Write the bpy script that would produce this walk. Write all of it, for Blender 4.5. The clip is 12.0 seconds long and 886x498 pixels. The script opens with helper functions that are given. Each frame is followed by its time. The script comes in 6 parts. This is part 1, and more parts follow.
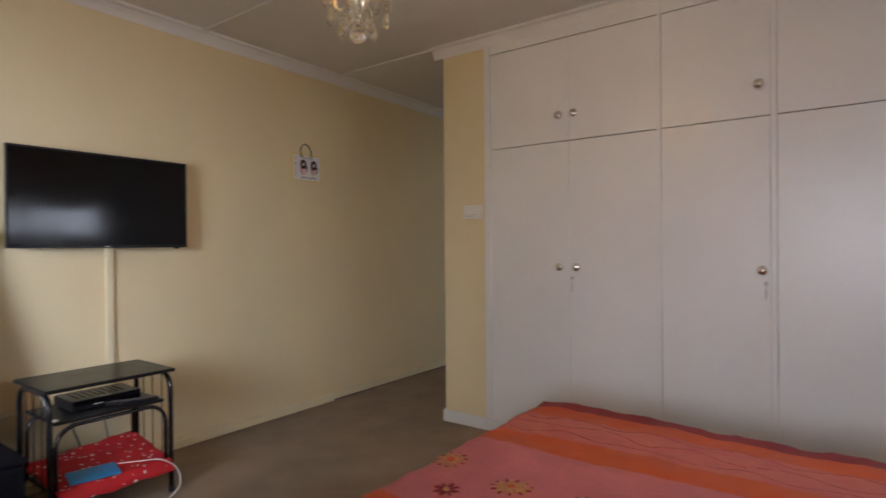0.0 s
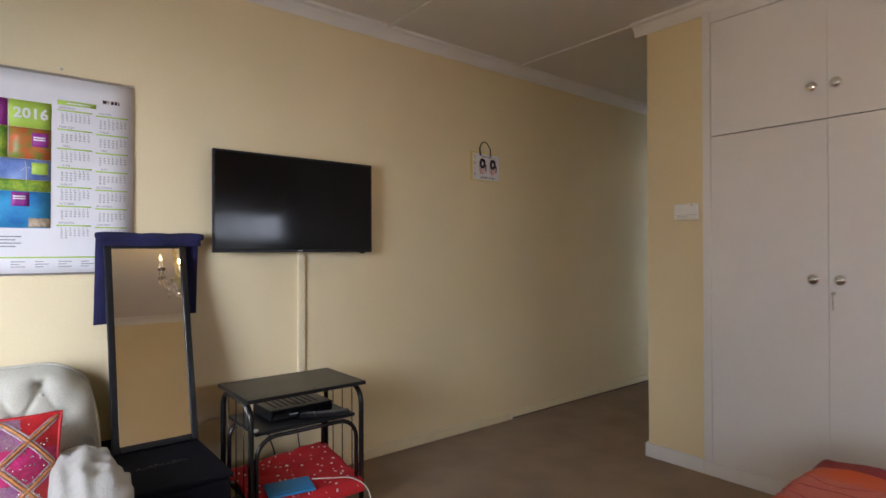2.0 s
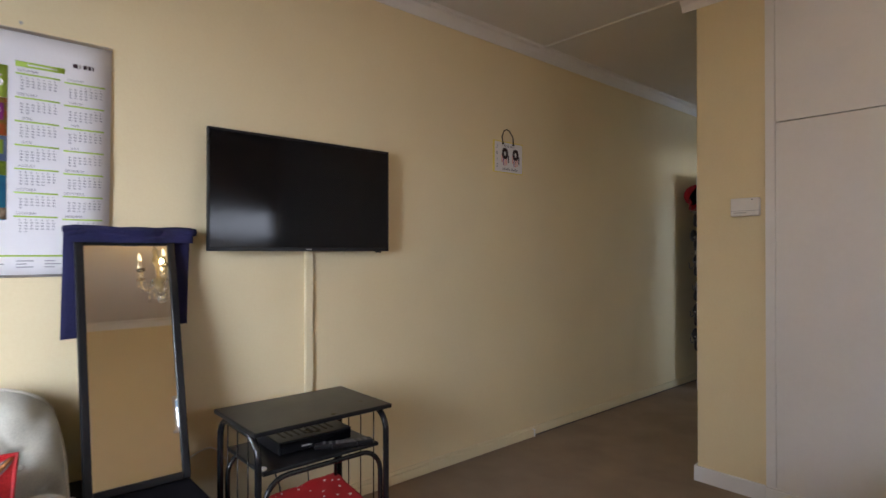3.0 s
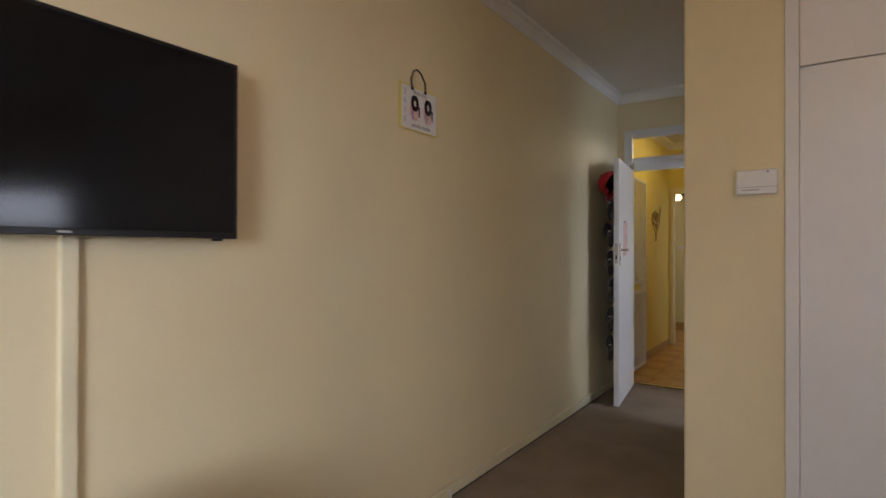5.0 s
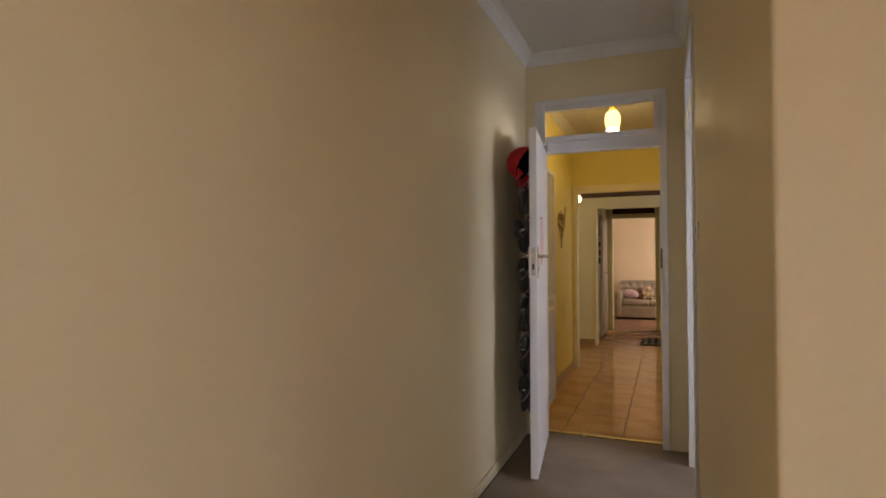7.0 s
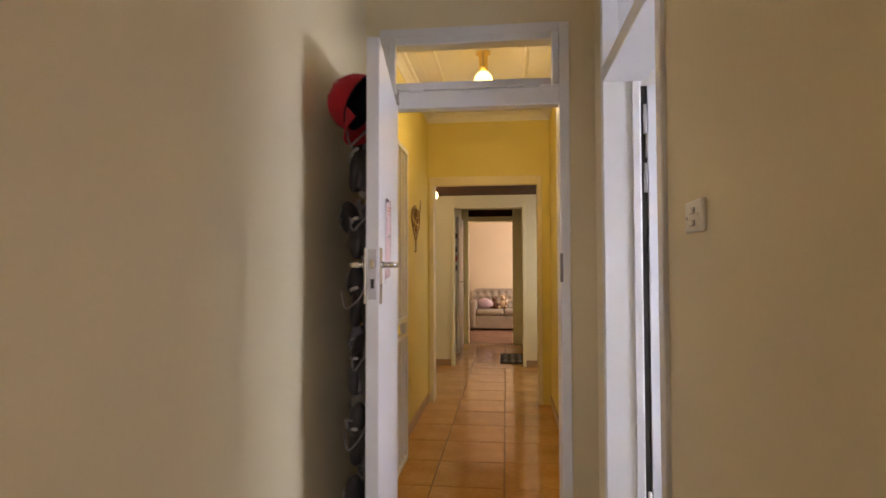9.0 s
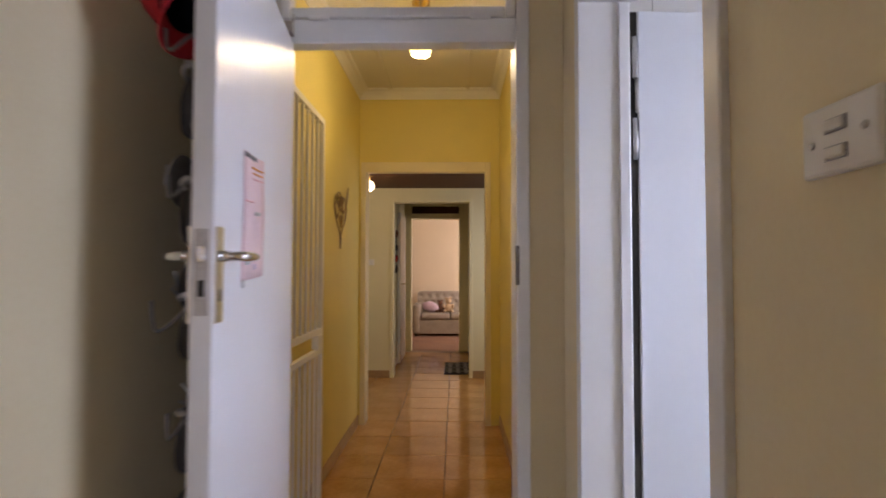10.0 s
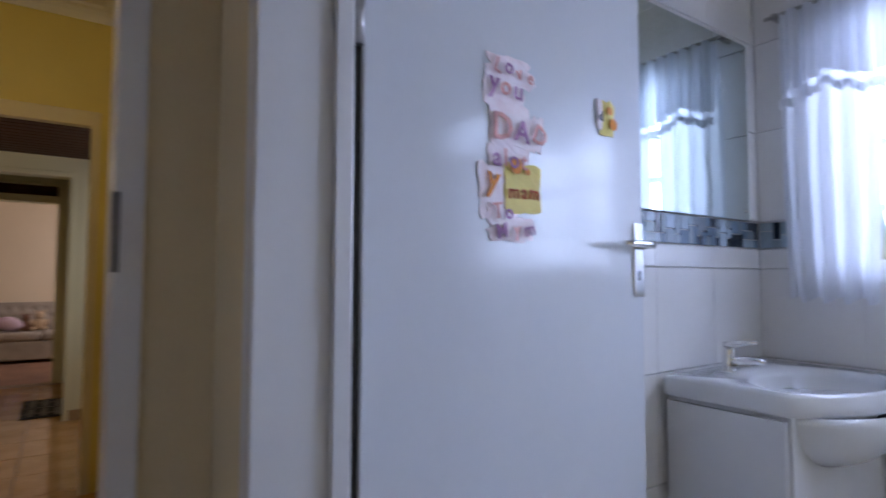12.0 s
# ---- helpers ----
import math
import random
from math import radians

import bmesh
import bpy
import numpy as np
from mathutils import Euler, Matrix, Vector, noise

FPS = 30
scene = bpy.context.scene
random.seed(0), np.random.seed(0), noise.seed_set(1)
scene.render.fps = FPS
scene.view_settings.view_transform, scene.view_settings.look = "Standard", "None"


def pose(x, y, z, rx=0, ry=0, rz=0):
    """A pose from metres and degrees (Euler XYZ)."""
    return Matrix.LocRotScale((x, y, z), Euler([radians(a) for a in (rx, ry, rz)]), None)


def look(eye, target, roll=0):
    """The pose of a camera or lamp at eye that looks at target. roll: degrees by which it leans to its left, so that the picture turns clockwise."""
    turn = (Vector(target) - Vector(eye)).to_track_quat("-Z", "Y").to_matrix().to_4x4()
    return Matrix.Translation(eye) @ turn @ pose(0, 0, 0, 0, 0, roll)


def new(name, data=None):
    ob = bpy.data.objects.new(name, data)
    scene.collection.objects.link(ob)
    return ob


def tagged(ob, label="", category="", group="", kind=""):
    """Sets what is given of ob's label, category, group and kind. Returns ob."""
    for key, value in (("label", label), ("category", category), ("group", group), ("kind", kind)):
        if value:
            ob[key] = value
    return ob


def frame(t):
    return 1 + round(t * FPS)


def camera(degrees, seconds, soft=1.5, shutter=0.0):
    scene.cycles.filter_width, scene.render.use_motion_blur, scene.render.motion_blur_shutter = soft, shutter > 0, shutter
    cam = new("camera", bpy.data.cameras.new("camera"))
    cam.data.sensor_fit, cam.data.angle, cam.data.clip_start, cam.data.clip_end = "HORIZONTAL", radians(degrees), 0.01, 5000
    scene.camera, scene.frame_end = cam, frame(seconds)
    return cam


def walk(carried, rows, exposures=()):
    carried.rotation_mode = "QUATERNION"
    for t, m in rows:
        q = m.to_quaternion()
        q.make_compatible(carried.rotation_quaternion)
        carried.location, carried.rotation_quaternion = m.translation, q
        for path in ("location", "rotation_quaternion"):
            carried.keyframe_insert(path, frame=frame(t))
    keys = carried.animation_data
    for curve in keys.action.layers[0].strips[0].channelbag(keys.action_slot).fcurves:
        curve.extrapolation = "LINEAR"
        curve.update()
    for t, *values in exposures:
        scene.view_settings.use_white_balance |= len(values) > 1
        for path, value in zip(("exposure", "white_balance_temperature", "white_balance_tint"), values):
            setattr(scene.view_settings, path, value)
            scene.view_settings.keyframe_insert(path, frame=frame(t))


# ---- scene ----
cam = camera(77.6, 12.0, shutter=0.5)
METRES, EYE, TILT, LEAN, TURN = 6.6, 1.275, 0.0, 0.0, 36.0
ROWS = [
    (0.0, 0.0, 0.0, 0.0, -0.0, -0.25, 0.45),
    (0.5, -0.006, 0.0091, -0.0003, 6.75, -0.16, 0.4),
    (1.0, -0.0149, 0.0221, -0.0008, 12.07, 0.02, 0.33),
    (1.5, -0.0294, 0.0328, 0.0007, 14.3, 0.01, 0.22),
    (2.0, -0.0526, 0.0543, 0.0013, 14.79, 0.29, 0.19),
    (2.5, -0.0759, 0.0782, 0.002, 14.87, 0.3, 0.12),
    (3.0, -0.106, 0.1061, 0.0005, 12.68, 0.33, -0.0),
    (5.0, -0.1611, 0.2734, -0.0044, -2.11, 0.29, -0.12),
    (5.5, -0.1553, 0.3241, -0.008, -4.81, 0.67, 0.01),
    (6.0, -0.1411, 0.3807, -0.005, -7.26, 0.93, 0.19),
    (6.5, -0.1296, 0.4369, -0.0047, -10.1, 1.14, 0.11),
    (7.0, -0.1168, 0.4931, -0.0065, -14.08, 1.36, 0.09),
    (9.0, -0.0274, 0.6859, -0.003, -29.5, 1.95, 0.1),
    (9.5, 0.0049, 0.7291, -0.0056, -31.36, 2.16, 0.12),
    (10.0, 0.0412, 0.7693, -0.0053, -34.81, 2.16, -0.1),
    (10.5, 0.0702, 0.7951, -0.0035, -40.42, 2.41, 0.07),
    (11.0, 0.093, 0.8182, -0.0074, -48.02, 2.61, 0.17),
    (11.5, 0.1126, 0.8419, -0.0097, -58.46, 2.75, 0.06),
    (12.0, 0.1296, 0.8546, -0.0141, -70.56, 3.02, -0.11),
]
walk(cam, [(t, pose(0, 0, EYE, TILT, LEAN, TURN) @ pose(METRES * x, METRES * y, METRES * z, 90 + pitch, roll, yaw)) for t, x, y, z, yaw, pitch, roll in ROWS],
     [(0.0, 0.14, 6600, 14), (3.0, 0.10, 6550, 13), (5.5, 0.22, 6800, 15), (7.0, 0.42, 7350, 22), (9.0, 0.90, 7250, 25), (9.5, 0.82, 6900, 26), (10.0, 0.68, 6550, 26), (10.5, 0.60, 6300, 24), (11.0, 0.28, 6150, 23), (12.0, -0.30, 5800, 23)])

# ---- world, windows' daylight, lamps ----
world = bpy.data.worlds.new("sky")
scene.world = world
world.use_nodes = True
wt = world.node_tree
sky = wt.nodes.new("ShaderNodeTexSky")
sky.sky_type = 'NISHITA'
sky.sun_disc = False
sky.sun_elevation, sky.sun_rotation = radians(50), radians(200)
wt.links.new(sky.outputs[0], wt.nodes["Background"].inputs[0])
wt.nodes["Background"].inputs[1].default_value = 0.12
sun_data = bpy.data.lights.new("sun", "SUN")
sun_data.energy, sun_data.angle, sun_data.color = 2.0, radians(0.6), (1.0, 0.95, 0.88)
sun = new("sun", sun_data)
sun.matrix_world = look((0, 0, 20), (4, 9, 0))


def area_lamp(name, place, target, w, h, watts, colour, spread=180):
    d = bpy.data.lights.new(name, "AREA")
    d.shape, d.size, d.size_y, d.energy, d.color = 'RECTANGLE', w, h, watts, colour
    d.spread = radians(spread)
    ob = new(name, d)
    ob.matrix_world = look(place, target)
    return ob


def bulb(name, place, watts, colour, radius=0.04):
    d = bpy.data.lights.new(name, "POINT")
    d.energy, d.color, d.shadow_soft_size = watts, colour, radius
    ob = new(name, d)
    ob.location = place
    return ob


DAY = (0.74, 0.83, 1.0)
area_lamp("daylight_south", (-1.60, -1.69, 1.44), (-3.15, -0.25, 0.85), 1.2, 1.1, 26, DAY, 82)
# narrow beam added to bring cool light onto the cupboards
area_lamp("daylight_south_east", (0.30, -1.69, 1.46), (-0.35, 2.5, 0.55), 0.95, 1.1, 8, DAY, 80)
area_lamp("daylight_east", (1.09, 2.55, 1.61), (-1.3, 1.00, 0.70), 1.2, 0.31, 6.0, DAY, 115)
area_lamp("daylight_bath", (-0.52, 5.08, 1.62), (-2, 5.25, 0.95), 1.36, 0.8, 34, (0.63, 0.77, 1.0), 150)
# added lamp that brightens the far room and inner passage
area_lamp("added_daylight_far_room", (-1.21, 14.2, 1.5), (-4, 14.2, 1.0), 1.2, 1.1, 22, (1.0, 0.93, 0.85))
# added lamp that lights the lobby from its east side
area_lamp("added_daylight_lobby", (-1.61, 9.7, 1.5), (-4, 9.8, 0.8), 0.9, 1.0, 5, (0.9, 0.95, 1.0))
WARM = (1.0, 0.84, 0.50)
bulb("chandelier_bulb", (-1.173, 1.390, 2.372), 8.0, (1.0, 0.62, 0.20), 0.016)
bulb("hall_bulb", (-2.95, 7.22, 2.385), 6.5, WARM, 0.05)
bulb("lobby_bulb", (-3.62, 9.75, 2.0), 3, (1.0, 0.75, 0.4), 0.04)


# ---- materials ----
def node(nt, kind, **values):
    n = nt.nodes.new(kind)
    for k, v in values.items():
        n.inputs[k.replace("_", " ")].default_value = v
    return n


def paint(name, colour, rough=0.6, vary=0.08, scale=4.0, grain=60.0, bump=0.05, metal=0.0, random_by=0.0, coat=0.0, stretch=(1, 1, 1), second=None, mix_scale=None):
    """A surface with broad stains, fine grain and relief; second is the colour of its patches."""
    m = bpy.data.materials.new(name)
    m.use_nodes = True
    nt = m.node_tree
    b = nt.nodes["Principled BSDF"]
    tc = nt.nodes.new("ShaderNodeTexCoord")
    mp = nt.nodes.new("ShaderNodeMapping")
    mp.inputs["Scale"].default_value = stretch
    nt.links.new(tc.outputs["Object"], mp.inputs[0])
    big = node(nt, "ShaderNodeTexNoise", Scale=mix_scale or scale, Detail=4.0)
    fine = node(nt, "ShaderNodeTexNoise", Scale=grain, Detail=3.0)
    nt.links.new(mp.outputs[0], big.inputs["Vector"])
    nt.links.new(mp.outputs[0], fine.inputs["Vector"])
    ramp = nt.nodes.new("ShaderNodeValToRGB")
    ramp.color_ramp.elements[0].position, ramp.color_ramp.elements[1].position = 0.3, 0.7
    lo = second or [c * (1 - vary) for c in colour]
    ramp.color_ramp.elements[0].color = (*lo, 1)
    ramp.color_ramp.elements[1].color = (*[min(1, c * (1 + vary * 0.5)) for c in colour], 1)
    nt.links.new(big.outputs[0], ramp.inputs[0])
    mix = nt.nodes.new("ShaderNodeMixRGB")
    mix.blend_type = 'OVERLAY'
    mix.inputs[0].default_value = min(1, vary * 1.5)
    nt.links.new(ramp.outputs[0], mix.inputs[1])
    nt.links.new(fine.outputs[0], mix.inputs[2])
    out = mix.outputs[0]
    if random_by:
        info = nt.nodes.new("ShaderNodeObjectInfo")
        hsv = nt.nodes.new("ShaderNodeHueSaturation")
        rng = node(nt, "ShaderNodeMapRange", To_Min=1 - random_by, To_Max=1 + random_by)
        nt.links.new(info.outputs["Random"], rng.inputs[0])
        nt.links.new(rng.outputs[0], hsv.inputs["Value"])
        nt.links.new(out, hsv.inputs["Color"])
        out = hsv.outputs[0]
    nt.links.new(out, b.inputs["Base Color"])
    rr = node(nt, "ShaderNodeMapRange", To_Min=max(0.02, rough - 0.08), To_Max=min(1, rough + 0.08))
    nt.links.new(big.outputs[0], rr.inputs[0])
    nt.links.new(rr.outputs[0], b.inputs["Roughness"])
    b.inputs["Metallic"].default_value = metal
    b.inputs["Coat Weight"].default_value = coat
    if bump:
        bp = node(nt, "ShaderNodeBump", Strength=bump, Distance=0.01)
        nt.links.new(fine.outputs[0], bp.inputs["Height"])
        nt.links.new(bp.outputs[0], b.inputs["Normal"])
    return m


def glow(name, colour, strength, base=(0.9, 0.85, 0.7)):
    m = paint(name, base, 0.3, 0.02, bump=0)
    b = m.node_tree.nodes["Principled BSDF"]
    b.inputs["Emission Color"].default_value = (*colour, 1)
    b.inputs["Emission Strength"].default_value = strength
    return m


def glass(name, colour=(1, 1, 1), rough=0.0, ior=1.45):
    m = bpy.data.materials.new(name)
    m.use_nodes = True
    b = m.node_tree.nodes["Principled BSDF"]
    b.inputs["Base Color"].default_value = (*colour, 1)
    b.inputs["Roughness"].default_value = rough
    b.inputs["IOR"].default_value = ior
    b.inputs["Transmission Weight"].default_value = 1.0
    return m


def mirror_glass(name, tint=(0.9, 0.92, 0.9)):
    m = bpy.data.materials.new(name)
    m.use_nodes = True
    b = m.node_tree.nodes["Principled BSDF"]
    b.inputs["Base Color"].default_value = (*tint, 1)
    b.inputs["Metallic"].default_value = 1.0
    b.inputs["Roughness"].default_value = 0.02
    return m


def sheer(name, colour, through_light=0.6):
    m = paint(name, colour, 0.8, 0.05, 6, 300, 0.1)
    nt = m.node_tree
    tr = nt.nodes.new("ShaderNodeBsdfTranslucent")
    tr.inputs[0].default_value = (*colour, 1)
    mx = nt.nodes.new("ShaderNodeMixShader")
    mx.inputs[0].default_value = through_light
    nt.links.new(nt.nodes["Principled BSDF"].outputs[0], mx.inputs[1])
    nt.links.new(tr.outputs[0], mx.inputs[2])
    nt.links.new(mx.outputs[0], nt.nodes["Material Output"].inputs[0])
    return m


def speckled(name, ground, spots, scale=30, size=0.25, rough=0.8, bump=0.2):
    """Cloth of one colour with small round motifs."""
    m = paint(name, ground, rough, 0.1, 8, 200, bump)
    nt = m.node_tree
    b = nt.nodes["Principled BSDF"]
    old = b.inputs["Base Color"].links[0].from_socket
    tc = nt.nodes.new("ShaderNodeTexCoord")
    vo = node(nt, "ShaderNodeTexVoronoi", Scale=scale)
    nt.links.new(tc.outputs["Object"], vo.inputs["Vector"])
    nz = node(nt, "ShaderNodeTexNoise", Scale=scale * 3)
    nt.links.new(tc.outputs["Object"], nz.inputs["Vector"])
    add = nt.nodes.new("ShaderNodeMath")
    add.operation = 'MULTIPLY_ADD'
    add.inputs[1].default_value = 0.5
    nt.links.new(nz.outputs[0], add.inputs[0])
    nt.links.new(vo.outputs["Distance"], add.inputs[2])
    lt = nt.nodes.new("ShaderNodeMath")
    lt.operation = 'LESS_THAN'
    lt.inputs[1].default_value = size + 0.25
    nt.links.new(add.outputs[0], lt.inputs[0])
    mx = nt.nodes.new("ShaderNodeMixRGB")
    mx.inputs[2].default_value = (*spots, 1)
    nt.links.new(lt.outputs[0], mx.inputs[0])
    nt.links.new(old, mx.inputs[1])
    nt.links.new(mx.outputs[0], b.inputs["Base Color"])
    return m


YELLOW = paint("yellow_wall_paint", (0.80, 0.675, 0.42), 0.55, 0.05, 1.3, 90, 0.05)
HALL_YELLOW = paint("hall_wall_paint", (0.79, 0.655, 0.20), 0.5, 0.06, 1.5, 90, 0.05)
PALE = paint("pale_wall_paint", (0.80, 0.74, 0.48), 0.55, 0.05, 1.5, 90, 0.05)
PEACH = paint("peach_wall_paint", (0.84, 0.68, 0.48), 0.6, 0.04, 1.5, 90, 0.05)
CEILING = paint("ceiling_paint", (0.72, 0.69, 0.63), 0.7, 0.04, 1.0, 70, 0.04)
CORNICE = paint("cornice_paint", (0.80, 0.78, 0.74), 0.5, 0.04, 3, 70, 0.03)
WHITE = paint("white_gloss_paint", (0.80, 0.79, 0.77), 0.34, 0.04, 2.5, 45, 0.03)
BATH_WHITE = paint("white_door_paint", (0.70, 0.715, 0.74), 0.12, 0.03, 2.0, 40, 0.015)
CUPBOARD = paint("cupboard_paint", (0.80, 0.78, 0.75), 0.33, 0.05, 1.6, 40, 0.04)
CREAM = paint("cream_paint", (0.80, 0.70, 0.46), 0.45, 0.06, 4, 60, 0.03)
CARPET = paint("brown_carpet", (0.30, 0.225, 0.16), 0.95, 0.22, 3, 260, 0.6)
CARPET_FAR = paint("rust_carpet", (0.26, 0.13, 0.07), 0.95, 0.2, 3, 220, 0.5)
TILE = paint("tan_floor_tile", (0.60, 0.33, 0.115), 0.12, 0.16, 4, 40, 0.015, random_by=0.07, second=(0.50, 0.25, 0.075))
GROUT = paint("floor_grout", (0.27, 0.17, 0.09), 0.9, 0.2, 6, 120, 0.3)
SKIRT = paint("skirting_tile", (0.42, 0.27, 0.13), 0.3, 0.15, 8, 50, 0.03, random_by=0.08)
BATH_TILE = paint("white_bath_tile", (0.80, 0.78, 0.76), 0.14, 0.03, 4, 30, 0.01, random_by=0.02)
BATH_GROUT = paint("pale_grout", (0.68, 0.66, 0.63), 0.9, 0.1, 8, 90, 0.2)
MOSAIC = [paint("mosaic_" + n, c, 0.12, 0.1, 12, 60, 0.02, random_by=0.2) for n, c in
          (("pale", (0.40, 0.48, 0.55)), ("grey", (0.16, 0.22, 0.29)), ("dark", (0.02, 0.03, 0.05)), ("silver", (0.28, 0.33, 0.36)))]
CHROME = paint("chrome", (0.82, 0.81, 0.79), 0.16, 0.05, 20, 90, 0.01, metal=1.0)
BRASS = paint("brass", (0.75, 0.56, 0.25), 0.25, 0.1, 20, 90, 0.02, metal=1.0)
STEEL = paint("dull_steel", (0.5, 0.48, 0.46), 0.4, 0.1, 20, 120, 0.05, metal=1.0)
DULL_IRON = paint("dull_iron", (0.20, 0.19, 0.19), 0.5, 0.2, 30, 120, 0.05, metal=0.4)
BLACK = paint("black_plastic", (0.015, 0.015, 0.016), 0.3, 0.1, 12, 120, 0.03)
SCREEN = paint("tv_screen", (0.004, 0.004, 0.005), 0.10, 0.02, 3, 20, 0.0)
for m_ in (SCREEN, BLACK):
    m_.node_tree.nodes["Principled BSDF"].inputs["Specular IOR Level"].default_value = 0.25
BLACK_TUBE = paint("black_enamel_tube", (0.012, 0.012, 0.013), 0.2, 0.1, 12, 120, 0.02)
BLACK_WOOD = paint("black_laminate", (0.012, 0.012, 0.013), 0.3, 0.06, 6, 90, 0.02)
BLACK_WOOD.node_tree.nodes["Principled BSDF"].inputs["Specular IOR Level"].default_value = 0.2
BLACK_CLOTH = paint("black_cloth", (0.010, 0.010, 0.014), 0.9, 0.2, 8, 240, 0.4)
BLACK_CLOTH.node_tree.nodes["Principled BSDF"].inputs["Specular IOR Level"].default_value = 0.08
NAVY = paint("navy_towel", (0.018, 0.018, 0.085), 0.95, 0.3, 9, 320, 0.9)
VELVET = paint("cream_velvet", (0.47, 0.455, 0.37), 0.8, 0.16, 6, 200, 0.3)
VELVET.node_tree.nodes["Principled BSDF"].inputs["Sheen Weight"].default_value = 0.6
PIPING = paint("cream_piping", (0.62, 0.58, 0.48), 0.7, 0.1, 20, 200, 0.2)
THROW = paint("pale_throw_cloth", (0.54, 0.53, 0.49), 0.85, 0.12, 12, 240, 0.6)
RED_CLOTH = speckled("red_floral_cloth", (0.55, 0.015, 0.022), (0.82, 0.75, 0.72), 29, 0.185)
BLUE = paint("blue_plastic", (0.02, 0.22, 0.50), 0.35, 0.1, 14, 90, 0.03)
CABLE = paint("white_cable", (0.78, 0.77, 0.74), 0.4, 0.04, 20, 90, 0.02)
PLASTIC = paint("white_plastic", (0.82, 0.80, 0.75), 0.35, 0.03, 15, 90, 0.01)
PAPER = paint("white_paper", (0.80, 0.78, 0.78), 0.6, 0.03, 9, 120, 0.05)
LIME = paint("lime_print", (0.42, 0.60, 0.08), 0.5, 0.04, 9, 90, 0)
PURPLE = paint("purple_print", (0.30, 0.03, 0.25), 0.5, 0.05, 9, 90, 0)
INK = paint("grey_ink", (0.33, 0.32, 0.34), 0.6, 0.1, 30, 90, 0)
DARK_INK = paint("dark_ink", (0.045, 0.02, 0.03), 0.6, 0.2, 30, 90, 0)
PHOTO_RED = paint("tomato_photo", (0.62, 0.10, 0.03), 0.45, 0.1, 40, 140, 0, second=(0.16, 0.26, 0.04), mix_scale=28)
PHOTO_BLUE = paint("sky_photo", (0.30, 0.42, 0.72), 0.45, 0.1, 12, 100, 0, second=(0.04, 0.10, 0.38), mix_scale=10)
PHOTO_GREEN = paint("field_photo", (0.40, 0.50, 0.05), 0.45, 0.2, 20, 100, 0, second=(0.08, 0.25, 0.03), mix_scale=25)
PHOTO_SEA = paint("sea_photo", (0.05, 0.40, 0.66), 0.45, 0.1, 10, 100, 0, second=(0.02, 0.17, 0.45), mix_scale=9)
PHOTO_ROCK = paint("rock_photo", (0.42, 0.32, 0.22), 0.5, 0.3, 50, 100, 0)
YELLOW_CARD = paint("yellow_card", (0.82, 0.67, 0.17), 0.6, 0.1, 14, 120, 0.05)
ORANGE_INK = paint("orange_crayon", (0.80, 0.30, 0.04), 0.7, 0.3, 40, 120, 0)
CUTOUT = paint("pink_tinted_paper", (0.93, 0.86, 0.89), 0.6, 0.12, 22, 120, 0.1, second=(0.90, 0.74, 0.76))
PINK_INK = paint("pink_crayon", (0.82, 0.42, 0.38), 0.7, 0.3, 40, 120, 0)
PRINT_GREEN = paint("faded_green_print", (0.55, 0.62, 0.55), 0.6, 0.1, 20, 90, 0)
MAUVE_PRINT = paint("faded_mauve_print", (0.68, 0.52, 0.60), 0.6, 0.1, 20, 90, 0)
RUST_INK = paint("rust_crayon", (0.55, 0.10, 0.02), 0.7, 0.3, 40, 120, 0)
MAUVE_INK = paint("mauve_crayon", (0.42, 0.20, 0.38), 0.7, 0.3, 40, 120, 0)
PINK_PAPER = paint("faded_pink_paper", (0.82, 0.60, 0.58), 0.6, 0.1, 12, 90, 0.03)
QUILT_PINK = paint("pink_quilt", (0.56, 0.15, 0.15), 0.7, 0.18, 6, 150, 0.3)
QUILT_WEAVE = paint("rose_quilt_band", (0.46, 0.10, 0.09), 0.7, 0.25, 14, 120, 0.4, second=(0.55, 0.15, 0.10))
QUILT_ORANGE = paint("orange_quilt", (0.58, 0.085, 0.012), 0.6, 0.12, 5, 150, 0.25)
QUILT_RED = paint("crimson_quilt", (0.24, 0.012, 0.018), 0.6, 0.15, 6, 150, 0.25)
GOLD_THREAD = paint("gold_thread", (0.52, 0.22, 0.07), 0.5, 0.3, 60, 200, 0.4)
RED_CAP = paint("red_cap_cloth", (0.45, 0.012, 0.02), 0.85, 0.2, 10, 240, 0.4)
SHOE_DARK = paint("dark_leather", (0.03, 0.025, 0.025), 0.45, 0.3, 12, 120, 0.1)
SHOE_GREY = paint("grey_canvas", (0.20, 0.19, 0.19), 0.8, 0.3, 12, 160, 0.3)
SHOE_WHITE = paint("white_canvas", (0.55, 0.53, 0.50), 0.7, 0.2, 12, 160, 0.2)
TIMBER = paint("dark_timber", (0.07, 0.028, 0.014), 0.5, 0.4, 5, 60, 0.08, stretch=(1, 12, 1))
TIMBER.node_tree.nodes["Principled BSDF"].inputs["Specular IOR Level"].default_value = 0.12
SOFA_FAR = paint("beige_sofa_cloth", (0.40, 0.33, 0.26), 0.85, 0.15, 8, 160, 0.3)
LILAC = paint("lilac_plush", (0.66, 0.48, 0.56), 0.95, 0.1, 20, 200, 0.4)
PLUSH = paint("tan_plush", (0.62, 0.44, 0.27), 0.95, 0.15, 30, 200, 0.5)
BROWN_PLUSH = paint("brown_plush", (0.20, 0.09, 0.05), 0.95, 0.15, 30, 200, 0.5)
